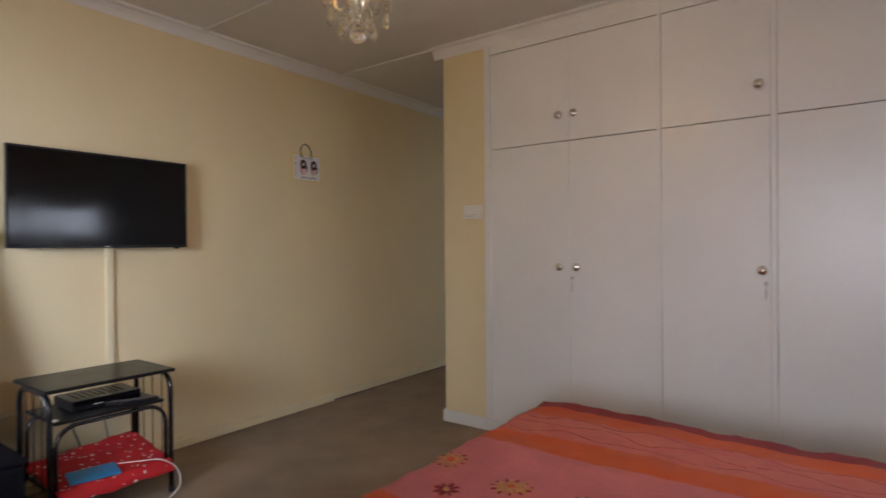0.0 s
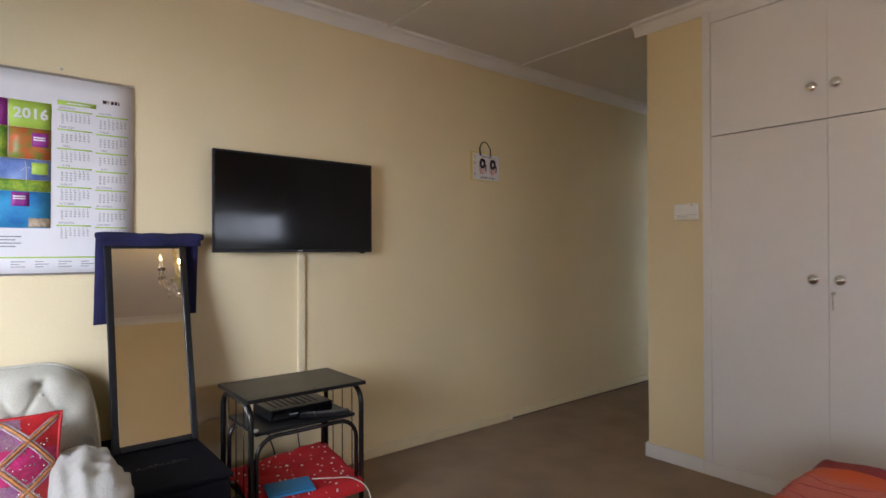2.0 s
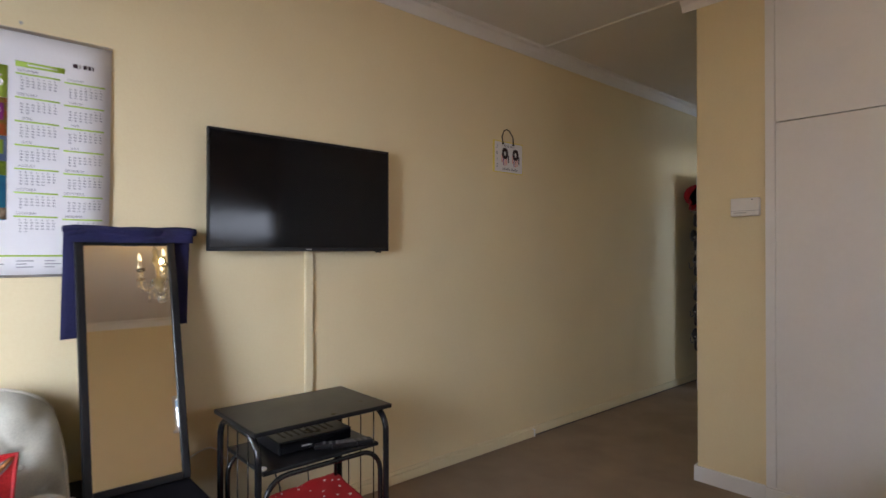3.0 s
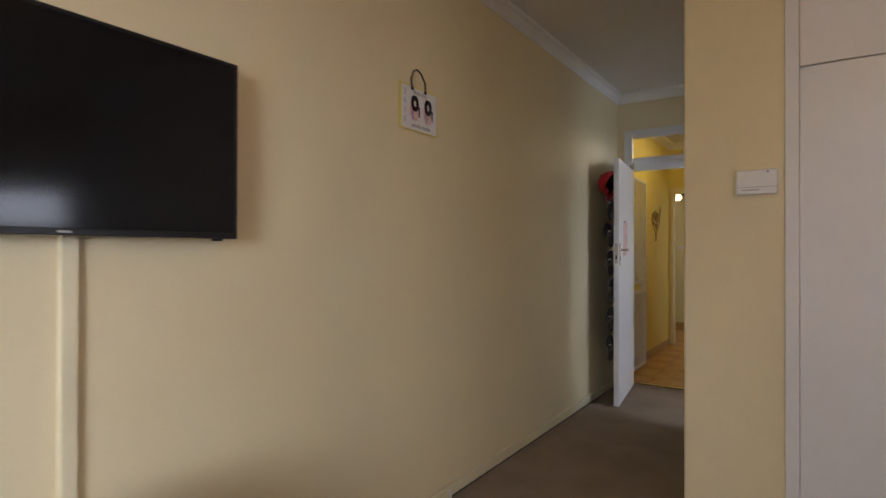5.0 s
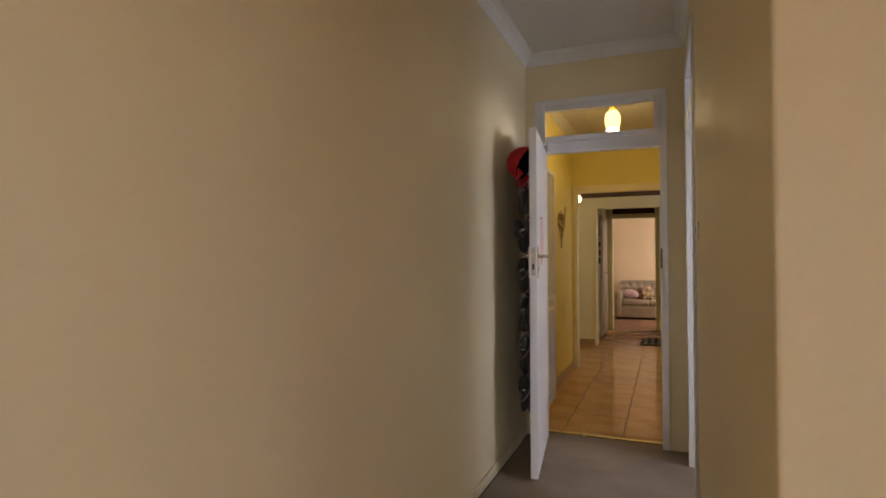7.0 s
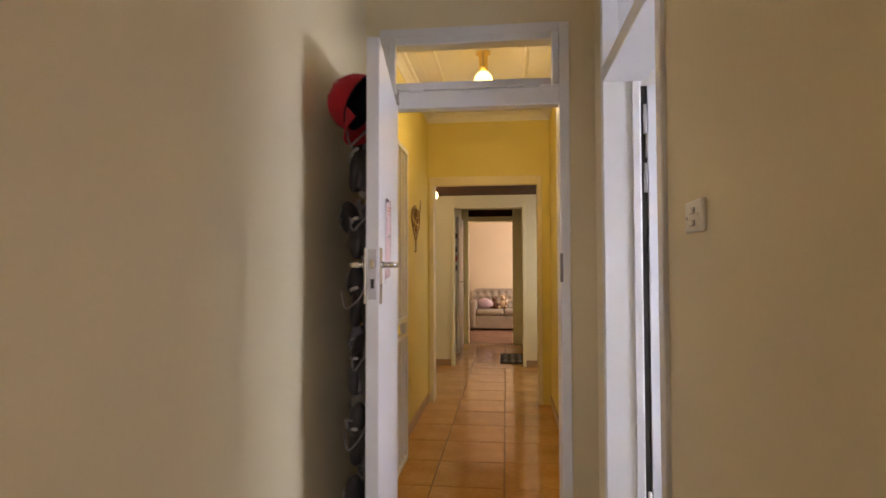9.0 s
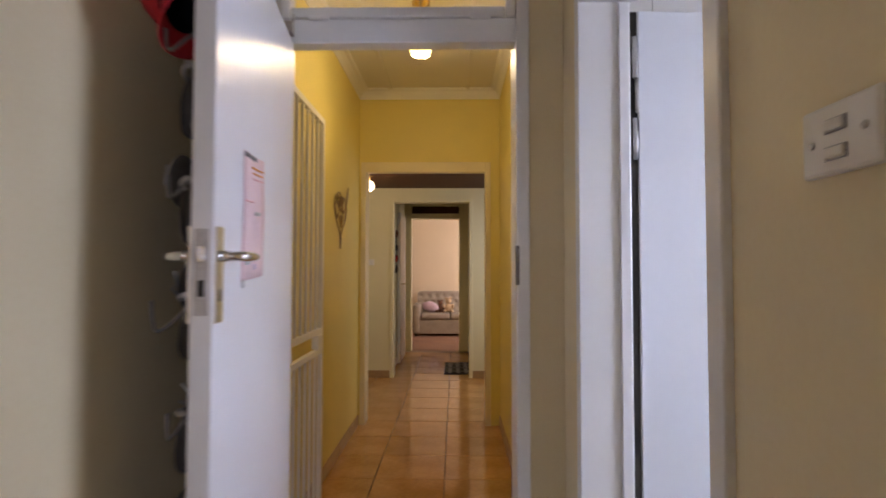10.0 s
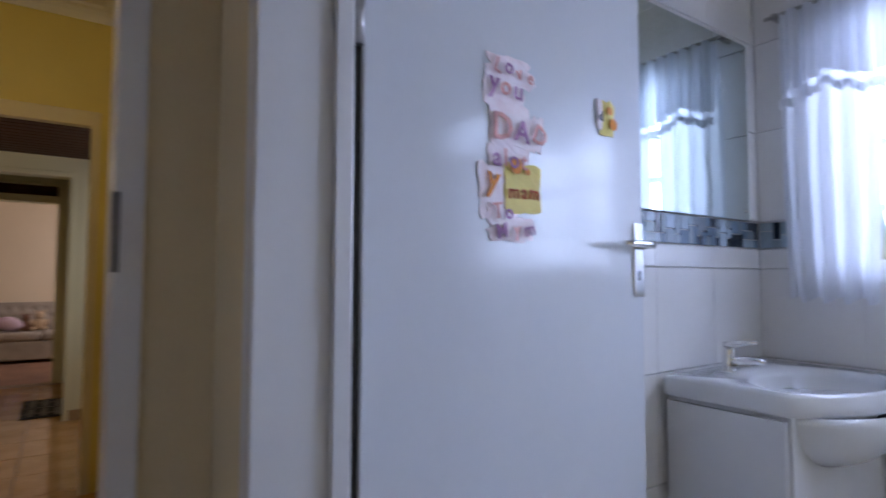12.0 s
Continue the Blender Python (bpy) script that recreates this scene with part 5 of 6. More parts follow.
def quilt_point(x, y):
    """The quilt's surface over the bed; it hangs past the foot and both sides."""
    r = 0.055
    ex = max(0, bx0 + r - x)
    ey = max(0, y - (by1 - r), (by0 + r) - y)
    side = 1 if y > (by0 + by1) / 2 else -1

    def fall(e):
        a = min(e / r, math.pi / 2)
        return r * math.sin(a), r * (1 - math.cos(a)) + max(0, e - r * math.pi / 2)
    ox, dx = fall(ex)
    oy, dy = fall(ey)
    X = x if ex == 0 else bx0 + r - ox
    Y = y if ey == 0 else ((by1 - r + oy) if side > 0 else (by0 + r - oy))
    ripple = 0.013 * noise.noise(Vector((x * 1.3 + y * 4.5, y * 1.5 - x * 5, 7))) + 0.006 * (1 - abs(noise.noise(Vector((x * 3 + y * 6, y * 2 - x * 7, 3))))) ** 6 + 0.007 * noise.noise(Vector((x * 2.2, y * 2.2, 0))) + 0.003 * noise.noise(Vector((x * 9, y * 9, 5)))
    crest = 0.012 * math.exp(-((x + 0.95) / 0.35) ** 2) * math.exp(-((y - by1) / 0.2) ** 2)
    Z = 0.527 + ripple + crest - max(dx, dy) - 0.02 * max(0, (x + 0.6)) * max(0, (y - 1.9)) * 2
    wave = 0.014 * math.sin(x * 17 + 2 * noise.noise(Vector((x * 3, 0, 0)))) * min(1, dy * 4) * side
    wavx = 0.014 * math.sin(y * 15) * min(1, dx * 4)
    return Vector((X - wavx, Y + wave, max(0.06, Z)))


quilt = thing("quilt", "pink and orange striped quilt with embroidered flowers spread over the bed", "quilt")
x_lo, x_hi = bx0 - 0.30, bx1
bands = (("crimson_border", 2.335, 2.78, QUILT_RED), ("orange_stripe", 2.215, 2.335, QUILT_ORANGE), ("woven_stripe", 1.985, 2.215, QUILT_WEAVE), ("orange_stripe", 1.83, 1.985, QUILT_ORANGE),
         ("pink_field", 1.25, 1.83, QUILT_PINK), ("orange_stripe", 1.12, 1.25, QUILT_ORANGE), ("crimson_border", 0.66, 1.12, QUILT_RED))
for n, a, b, m in bands:
    k = max(3, int((b - a) / 0.02))
    part(n, sheet(bmesh.new(), 100, k, lambda u, v: quilt_point(x_lo + (x_hi - x_lo) * u, a + (b - a) * v), 0.0), m, quilt)
    if n == "woven_stripe":
        for d in (0.05, 0.13, 0.21):
            part("seam", tube(bmesh.new(), [quilt_point(x_lo + (x_hi - x_lo) * t / 80, a + d + 0.02 * math.sin(t * 0.6 + d * 40)) + Vector((0, 0, 0.0)) for t in range(81)], 0.0012, 5), QUILT_RED, quilt)
for fx, fy, r, m in ((-1.12, 1.58, 0.055, GOLD_THREAD), (-0.83, 1.49, 0.060, GOLD_THREAD), (-0.99, 1.37, 0.042, QUILT_RED), (-0.60, 1.50, 0.05, GOLD_THREAD), (-0.25, 1.6, 0.05, GOLD_THREAD)):
    bm = bmesh.new()
    for k in range(8):
        a = 2 * math.pi * k / 8 + fx * 7
        p = quilt_point(fx + 0.62 * r * math.cos(a), fy + 0.62 * r * math.sin(a))
        ball(bm, p + Vector((0, 0, 0.001)), (r * 0.46, r * (0.16 + 0.08 * (k % 2)), 0.004), 2, 0.004, Euler((0, 0, a)).to_quaternion())
    part("flower", bm, m, quilt, "embroidered flower")
    for k in range(11):
        a = 2 * math.pi * k / 11 + fy * 5
        bm = bmesh.new()
        ball(bm, quilt_point(fx + 0.95 * r * math.cos(a), fy + 0.95 * r * math.sin(a)) + Vector((0, 0, 0.001)), (r * 0.20, r * 0.09, 0.003), 1, 0.003, Euler((0, 0, a)).to_quaternion())
        part("petal_edge", bm, QUILT_RED if m is GOLD_THREAD else QUILT_WEAVE, quilt, "dark red stitched petal edge")
    bm = bmesh.new()
    ball(bm, quilt_point(fx, fy) + Vector((0, 0, 0.002)), (r * 0.26, r * 0.26, 0.006), 2)
    part("flower_centre", bm, QUILT_ORANGE if m is GOLD_THREAD else GOLD_THREAD, quilt)

# ---- chandelier ----
CX, CY = -1.30, 1.32
ch = thing("chandelier", "small brass and crystal chandelier hanging from the ceiling", "chandelier")
part("ceiling_rose", lathe(bmesh.new(), [(0.055, CZ), (0.05, CZ - 0.012), (0.02, CZ - 0.03), (0.008, CZ - 0.035)], (CX, CY, 0), 20), BRASS, ch)
part("chain", tube(bmesh.new(), [(CX, CY, CZ - 0.03), (CX, CY, 2.40)], 0.006, 8), BRASS, ch)
part("stem", lathe(bmesh.new(), [(0.008, 2.42), (0.022, 2.40), (0.012, 2.36), (0.030, 2.31), (0.014, 2.26), (0.012, 2.18), (0.034, 2.13), (0.040, 2.10), (0.020, 2.06), (0.008, 2.04)], (CX, CY, 0), 16), PALE_GOLD, ch)
part("glass_bowl", lathe(bmesh.new(), [(0.02, 2.15), (0.055, 2.14), (0.062, 2.128), (0.045, 2.115), (0.02, 2.108)], (CX, CY, 0), 18), CRYSTAL, ch)


def drop(x, y, z, s=1.0, parent=None):
    bm = bmesh.new()
    tube(bm, [(x, y, z), (x, y, z - 0.014 * s)], 0.0012, 5)
    lathe(bm, [(0.001, z - 0.012 * s), (0.006 * s, z - 0.018 * s), (0.006 * s, z - 0.024 * s), (0.002, z - 0.028 * s)], (x, y, 0), 8, smooth=False)
    lathe(bm, [(0.001, z - 0.028 * s), (0.004 * s, z - 0.036 * s), (0.010 * s, z - 0.062 * s), (0.009 * s, z - 0.072 * s), (0.002, z - 0.082 * s)], (x, y, 0), 8, smooth=False)
    part("crystal_drop", bm, CRYSTAL, ch)


for k in range(5):
    a = 2 * math.pi * k / 5 + 0.5
    c, s = math.cos(a), math.sin(a)
    P = [(CX + r * c, CY + r * s, z) for r, z in ((0.02, 2.13), (0.05, 2.095), (0.09, 2.085), (0.125, 2.105), (0.142, 2.15), (0.145, 2.19))]
    part("arm", tube(bmesh.new(), P, 0.006, 8), CRYSTAL if k % 2 else PALE_GOLD, ch)
    e = (CX + 0.145 * c, CY + 0.145 * s, 0)
    part("drip_cup", lathe(bmesh.new(), [(0.006, 2.18), (0.03, 2.195), (0.034, 2.203), (0.012, 2.20)], e, 14), CRYSTAL, ch)
    part("candle", lathe(bmesh.new(), [(0.010, 2.20), (0.010, 2.275)], e, 12), PLASTIC, ch)
    part("candle_bulb", lathe(bmesh.new(), [(0.006, 2.275), (0.013, 2.292), (0.014, 2.302), (0.008, 2.325), (0.001, 2.345)], e, 12), BULB, ch, "glowing candle bulb")
    for q in (-0.4, 0.4):
        drop(CX + 0.155 * math.cos(a + q * 0.35), CY + 0.155 * math.sin(a + q * 0.35), 2.19, 1.0)
    drop(CX + 0.095 * c, CY + 0.095 * s, 2.085, 1.15)
    drop(CX + 0.045 * math.cos(a + 0.6), CY + 0.045 * math.sin(a + 0.6), 2.07, 1.0)
bm = bmesh.new()
ball(bm, (CX, CY, 1.980), 0.028, 2)
lathe(bm, [(0.004, 2.045), (0.012, 2.035), (0.012, 2.02), (0.004, 2.008)], (CX, CY, 0), 8, smooth=False)
part("crystal_ball", bm, CRYSTAL, ch)

# ---- shoe rack and cap behind the bedroom door ----
rack = thing("hanging_shoe_organiser", "black cloth shoe organiser with pale straps hung behind the door", "shoe organiser")
rack.matrix_world = door_1.matrix_world @ pose(JL + 0.004, DY - 0.016, 0, 0, 0, LEAF_TURN)
part("backing_cloth", boxed(0.18, 0.74, -0.008, -0.002, 0.30, 1.88, bevel=0.002), BLACK_CLOTH, rack)
rk = random.Random(3)
for j in range(6):
    z = 0.36 + j * 0.235
    for i in range(3):
        x = 0.25 + i * 0.20
        part("pocket", sheet(bmesh.new(), 8, 4, lambda u, v: Vector((x + (u - 0.5) * 0.17, -0.010 - 0.055 * math.sin(math.pi * u) * (0.4 + 0.6 * v), z + 0.12 * v)), 0.003), SHOE_DARK, rack)
        part("strap", tube(bmesh.new(), [(x + 0.085 * math.sin(k * 0.35 - 1.05), -0.012 - 0.060 * math.cos(k * 0.35 - 1.05), z + 0.10 + 0.004 * k) for k in range(7)], 0.006, 6), SHOE_WHITE, rack, "pale elastic strap")
for j in range(6):
    z, w = 0.42 + j * 0.235 + rk.uniform(-0.03, 0.03), rk.uniform(0.5, 0.95)
    part("strap", tube(bmesh.new(), spline([(0.76, -0.008, z + 0.12 * w), (0.79, -0.03 * w, z + 0.06), (0.80, -0.075 * w, z + 0.03), (0.78, -0.095 * w, z + 0.05 + 0.04 * w)]), 0.0035, 6), SHOE_GREY, rack, "grey elastic strap")
R1 = pose(JL + 0.004, DY - 0.016, 0, 0, 0, LEAF_TURN)
for j in range(6):
    for i in range(3):
        z, x = 0.36 + j * 0.235, 0.25 + i * 0.20
        sh = thing("shoe", ("dark leather shoe tucked in the organiser", "grey canvas shoe tucked in the organiser", "dark leather shoe tucked in the organiser", "white canvas shoe tucked in the organiser")[(i + 2 * j) % 4], "shoe", "shoes behind the door")
        m = (SHOE_DARK, SHOE_GREY, SHOE_DARK, SHOE_WHITE)[(i + 2 * j) % 4]
        bm = bmesh.new()
        ball(bm, (0, 0, 0.05), (0.046, 0.030, 0.085), 3, 0.016)
        ball(bm, (0, -0.012, 0.125), (0.034, 0.036, 0.06), 3, 0.018)
        part("upper", bm, m, sh)
        part("sole", boxed(-0.036, 0.036, 0.020, 0.032, -0.03, 0.19, bevel=0.008), SHOE_GREY if m is SHOE_DARK else SHOE_DARK, sh)
        part("lace", tube(bmesh.new(), [(-0.025, -0.044, 0.10), (0.02, -0.05, 0.115), (-0.02, -0.05, 0.13), (0.03, -0.046, 0.15)], 0.003, 5), SHOE_WHITE, sh)
        sh.matrix_world = R1 @ pose(x, -0.048, z + 0.015, rk.uniform(-10, 10), rk.uniform(-32, 32), rk.uniform(-35, 35))
cap = thing("baseball_cap", "red baseball cap hung on the corner of the door", "cap")
for n, k, m in (("crown", 1.0, RED_CAP), ("lining", 0.965, BLACK_CLOTH)):
    bm = bmesh.new()
    ball(bm, (0, 0, 0), (0.098 * k, 0.080 * k, 0.105 * k), 4, 0.007)
    bmesh.ops.bisect_plane(bm, geom=bm.verts[:] + bm.edges[:] + bm.faces[:], plane_co=(0, 0, -0.015), plane_no=(0, 0, -1), clear_outer=True)
    part(n, bm, m, cap, "" if n == "crown" else "dark cap lining")
part("brim", sheet(bmesh.new(), 14, 8, lambda u, v: Vector(((0.094 + 0.050 * v) * math.cos((u - 0.5) * 2.2), (0.078 + 0.03 * v) * math.sin((u - 0.5) * 2.2), -0.015 - 0.015 * v - 0.045 * (2 * u - 1) ** 2 * v)), 0.004), RED_CAP, cap)
part("sweatband", tube(bmesh.new(), [(0.094 * math.cos(k / 24 * math.tau), 0.077 * math.sin(k / 24 * math.tau), -0.013) for k in range(24)], 0.005, 6, closed=True), BLACK_CLOTH, cap)
for q in range(6):
    a = math.tau * q / 6
    part("seam", tube(bmesh.new(), [(0.099 * math.cos(a) * math.cos(t / 10 * 1.45), 0.081 * math.sin(a) * math.cos(t / 10 * 1.45), 0.106 * math.sin(t / 10 * 1.45)) for t in range(11)], 0.0016, 5), RED_CAP, cap)
part("top_button", lathe(bmesh.new(), [(0.009, 0.103), (0.007, 0.109), (0.002, 0.111)], (0, 0, 0), 10), RED_CAP, cap)
# crown towards the wall, brim hanging down, the opening towards the room
up = Vector((-0.90, 0.22, 0.42)).normalized()
fore = Vector((-0.10, -0.12, -1.0))
fore = (fore - up * fore.dot(up)).normalized()
side = up.cross(fore)
cap.matrix_world = Matrix.Translation((-3.300, 5.350, 1.812)) @ Matrix((fore, side, up)).transposed().to_4x4()


# ---- hall ----
lamp = thing("hall_ceiling_lamp", "lit yellow glass ceiling lamp in the hall", "ceiling lamp")
part("rose", lathe(bmesh.new(), [(0.05, 2.70), (0.05, 2.688), (0.030, 2.675), (0.028, 2.555)], (-2.95, 7.22, 0), 20), BRASS, lamp)
bm = bmesh.new()
lathe(bm, [(0.032, 2.565), (0.056, 2.54), (0.066, 2.50), (0.064, 2.45), (0.052, 2.41), (0.046, 2.405), (0.058, 2.45), (0.060, 2.50), (0.05, 2.535), (0.029, 2.56)], (-2.95, 7.22, 0), 24)
part("glass_shade", bm, SHADE, lamp, "glowing yellow glass shade")

gate = thing("security_gate", "white steel security gate folded back along the hall wall", "gate")
GX, g0, g1 = H1 + 0.085, 6.33, 7.10
for a in ((g0, g0 + 0.03, 0.03, 2.02), (g1 - 0.03, g1, 0.03, 2.02), (g0 + 0.03, g1 - 0.03, 0.03, 0.06), (g0 + 0.03, g1 - 0.03, 1.99, 2.02), (g0 + 0.03, g1 - 0.03, 0.815, 0.845), (g0 + 0.03, g1 - 0.03, 0.915, 0.945)):
    part("frame_bar", boxed(GX - 0.012, GX + 0.012, a[0], a[1], a[2], a[3], bevel=0.003), WHITE, gate)
n = 7
for k in range(n):
    y = g0 + 0.03 + (g1 - g0 - 0.06) * (k + 1) / (n + 1)
    for z0, z1 in ((0.06, 0.815), (0.945, 1.99)):
        part("bar", boxed(GX - 0.007, GX + 0.007, y - 0.007, y + 0.007, z0, z1, bevel=0.002), WHITE, gate)
part("lock_box", boxed(GX - 0.018, GX + 0.018, g1 - 0.12, g1 - 0.03, 0.846, 0.914, bevel=0.003), WHITE, gate)
part("bolt", tube(bmesh.new(), [(GX, g1, 0.88), (GX, g1 + 0.035, 0.88)], 0.005, 8), STEEL, gate)
for z in (0.25, 1.0, 1.85):
    part("gate_hinge", lathe(bmesh.new(), [(0.016, z - 0.05), (0.016, z - 0.002), (0.014, z), (0.016, z + 0.002), (0.016, z + 0.05)], (GX + 0.004, g0 - 0.016, 0), 10), WHITE, gate)
    part("hinge_lug", boxed(GX - 0.03, GX + 0.006, DY + 0.165, g0 - 0.02, z - 0.045, z + 0.045, bevel=0.003), WHITE, gate)

deco = thing("wire_wall_ornament", "bronze twisted wire heart ornament on the hall wall", "wall ornament")
oy, oz, ox = 7.88, 1.61, H1 + 0.018
bm = bmesh.new()
heart = []
for k in range(33):
    a = 2 * math.pi * k / 32
    heart.append((ox, oy + 0.0125 * 16 * math.sin(a) ** 3 * 0.95, oz + 0.0125 * (13 * math.cos(a) - 5 * math.cos(2 * a) - 2 * math.cos(3 * a) - math.cos(4 * a)) * 0.78))
tube(bm, heart, 0.005, 7)
part("outline", bm, WIRE, deco)
rw = random.Random(5)
for k in range(9):
    yy, zz, r = oy + rw.uniform(-0.11, 0.11), oz + rw.uniform(-0.06, 0.10), rw.uniform(0.03, 0.055)
    bm = tube(bmesh.new(), [(ox + 0.004 * math.sin(t), yy + r * math.cos(t * 0.5), zz + r * math.sin(t * 0.5)) for t in range(13)], 0.004, 6, closed=True)
    part("wire_loop", bm, WIRE, deco)
part("tail", tube(bmesh.new(), [(ox, oy, oz - 0.16), (ox, oy + 0.01, oz - 0.20), (ox, oy - 0.01, oz - 0.23)], 0.006, 7), WIRE, deco)
part("feather_tip", sheet(bmesh.new(), 4, 8, lambda u, v: Vector((ox, oy + 0.19 + 0.05 * v + (u - 0.5) * 0.05 * math.sin(math.pi * v), oz + 0.08 + 0.13 * v)), 0.004), WIRE, deco)

door_3 = thing("door_3", "open doorway with a cream painted frame", "door frame", kind="structure")
for n, a in (("jamb", (-3.52, -3.48, AY - 0.012, AY + 0.162, 0, 2.11)), ("jamb", (-2.515, -2.475, AY - 0.012, AY + 0.162, 0, 2.11)), ("head", (-3.48, -2.515, AY - 0.012, AY + 0.05, 2.026, 2.11))):
    part(n, boxed(*a, bevel=0.004), CREAM, door_3)
for z in (0.3, 1.0, 1.7):
    part("strike_plate", boxed(-2.5175, -2.5145, AY + 0.02, AY + 0.05, z, z + 0.16), BRASS, door_3)
door_4 = thing("door_4", "open doorway with a pale painted frame", "door frame", kind="structure")
for n, a in (("jamb", (-3.505, -3.465, 10.608, 10.782, 0, 2.06)), ("jamb", (-2.595, -2.555, 10.608, 10.782, 0, 2.06)), ("head", (-3.465, -2.595, 10.608, 10.782, 2.022, 2.06))):
    part(n, boxed(*a, bevel=0.004), PALE, door_4)
door_5 = thing("door_5", "sitting room doorway with a dark transom in a pale frame", "door frame", kind="structure")
for n, a in (("jamb", (-3.46, -3.42, 12.668, 12.842, 0, 2.24)), ("jamb", (-2.695, -2.655, 12.668, 12.842, 0, 2.24)), ("head", (-3.42, -2.695, 12.668, 12.842, 2.02, 2.10)), ("top_rail", (-3.42, -2.695, 12.668, 12.842, 2.215, 2.24))):
    part(n, boxed(*a, bevel=0.004), PALE, door_5)
part("transom_board", boxed(-3.42, -2.695, 12.72, 12.74, 2.10, 2.215), TIMBER, door_5, "dark transom panel")
lf = part("leaf", boxed(-3.52, -3.48, 11.55, 12.32, 0.012, 2.0, bevel=0.004), WHITE, door_5, "pale side door shut in the wall")
part("door_handle", tube(bmesh.new(), [(-3.48, 11.63, 1.05), (-3.44, 11.63, 1.05), (-3.44, 11.74, 1.05)], 0.008, 8), CHROME, lf)

pic = thing("hanging_ornament", "narrow dark beaded ornament on the inner passage wall", "wall ornament")
part("cord", tube(bmesh.new(), [(-3.515, 11.30, 1.75), (-3.515, 11.30, 1.20)], 0.006, 6), SHOE_DARK, pic)
for k, z in enumerate((1.70, 1.52, 1.38, 1.25)):
    bm = bmesh.new()
    ball(bm, (-3.505, 11.30, z), (0.02, 0.075, 0.05), 2, 0.01)
    part("bead", bm, (BROWN_PLUSH, SHOE_DARK, RED_CAP, SHOE_DARK)[k], pic)
sw = thing("light_switch", "white switch plate on the pale lobby wall", "light switch")
part("plate", boxed(-3.80, -3.69, 10.609, 10.62, 1.29, 1.36, bevel=0.003), PLASTIC, sw)
part("rocker", boxed(-3.765, -3.745, 10.604, 10.61, 1.31, 1.34, bevel=0.002), PLASTIC, sw)
lp = thing("lobby_lamp", "small lit globe lamp under the timber ceiling", "ceiling lamp")
part("stem", lathe(bmesh.new(), [(0.03, 2.185), (0.03, 2.175), (0.012, 2.165), (0.012, 2.12)], (-3.62, 9.75, 0), 14), BRASS, lp)
bm = bmesh.new()
lathe(bm, [(0.02, 2.13), (0.045, 2.11), (0.055, 2.075), (0.045, 2.045), (0.02, 2.03), (0.018, 2.035), (0.04, 2.05), (0.048, 2.075), (0.04, 2.105)], (-3.62, 9.75, 0), 18)
part("glass_globe", bm, glow("lobby_lamp_glass", (1.0, 0.78, 0.4), 3.0), lp, "glowing glass globe")

mat = thing("door_mat", "slate grey mat with pale stripes on the tiles", "mat")
part("mat_body", boxed(-2.885, -2.555, 10.83, 11.63, 0.0045, 0.014, bevel=0.004), MAT_DARK, mat)
for x in (-2.815, -2.72, -2.625):
    for y0, y1 in ((10.88, 11.18), (11.28, 11.58)):
        part("stripe", boxed(x - 0.022, x + 0.022, y0, y1, 0.014, 0.016, bevel=0.0005), MAT_PALE, mat)
for y in (10.98, 11.23, 11.46):
    part("stripe", boxed(-2.87, -2.57, y - 0.015, y + 0.015, 0.0162, 0.0175, bevel=0.0005), MAT_PALE, mat)

# ---- far sofa with soft toys ----
fs = thing("far_sofa", "beige button-back sofa in the far sitting room", "sofa")
f0, f1 = -3.55, -2.15


def far_back(u, v):
    x = f0 + 0.06 + (f1 - f0 - 0.12) * u
    e = max(0, (0.16 - (x - f0)) / 0.16, (0.16 - (f1 - x)) / 0.16)
    z = 0.40 + (0.42 - 0.10 * min(1, e) ** 2) * v
    dim = sum(math.exp(-((x - (f0 + 0.12 + i * 0.15 + (0.075 if j % 2 else 0))) ** 2 + (z - 0.50 - j * 0.11) ** 2) / 0.0018) * 0.03 for i in range(9) for j in range(3))
    return Vector((x, 15.10 + 0.05 * v + dim - 0.03 * math.sin(math.pi * v), z))


part("backrest", sheet(bmesh.new(), 60, 24, far_back, 0.0), SOFA_FAR, fs)
part("back_frame", boxed(f0 + 0.06, f1 - 0.06, 15.19, 15.32, 0.1, 0.80, bevel=0.03, seg=3), SOFA_FAR, fs)
part("base", boxed(f0 + 0.02, f1 - 0.02, 14.62, 15.18, 0.04, 0.30, bevel=0.02), SOFA_FAR, fs)
for a, b in ((f0 + 0.15, (f0 + f1) / 2 - 0.003), ((f0 + f1) / 2 + 0.003, f1 - 0.15)):
    bm = bmesh.new()
    cushion(bm, a, b, 14.60, 15.12, 0.302, 0.42, 0.045)
    part("seat_cushion", bm, SOFA_FAR, fs)
for a in (f0, f1 - 0.15):
    bm = bmesh.new()
    cushion(bm, a, a + 0.15, 14.60, 15.2, 0.04, 0.60, 0.06)
    part("armrest", bm, SOFA_FAR, fs)
for x in (f0 + 0.06, f1 - 0.06):
    part("foot", lathe(bmesh.new(), [(0.02, 0), (0.025, 0.041)], (x, 14.66, 0), 10), BLACK_WOOD, fs)
bm = bmesh.new()
ball(bm, (-3.22, 14.86, 0.53), (0.16, 0.08, 0.10), 3, 0.01, Euler((0.4, 0.2, 0)).to_quaternion())
solid("lilac_cushion", bm, LILAC, "small lilac plush cushion on the far sofa", "cushion")
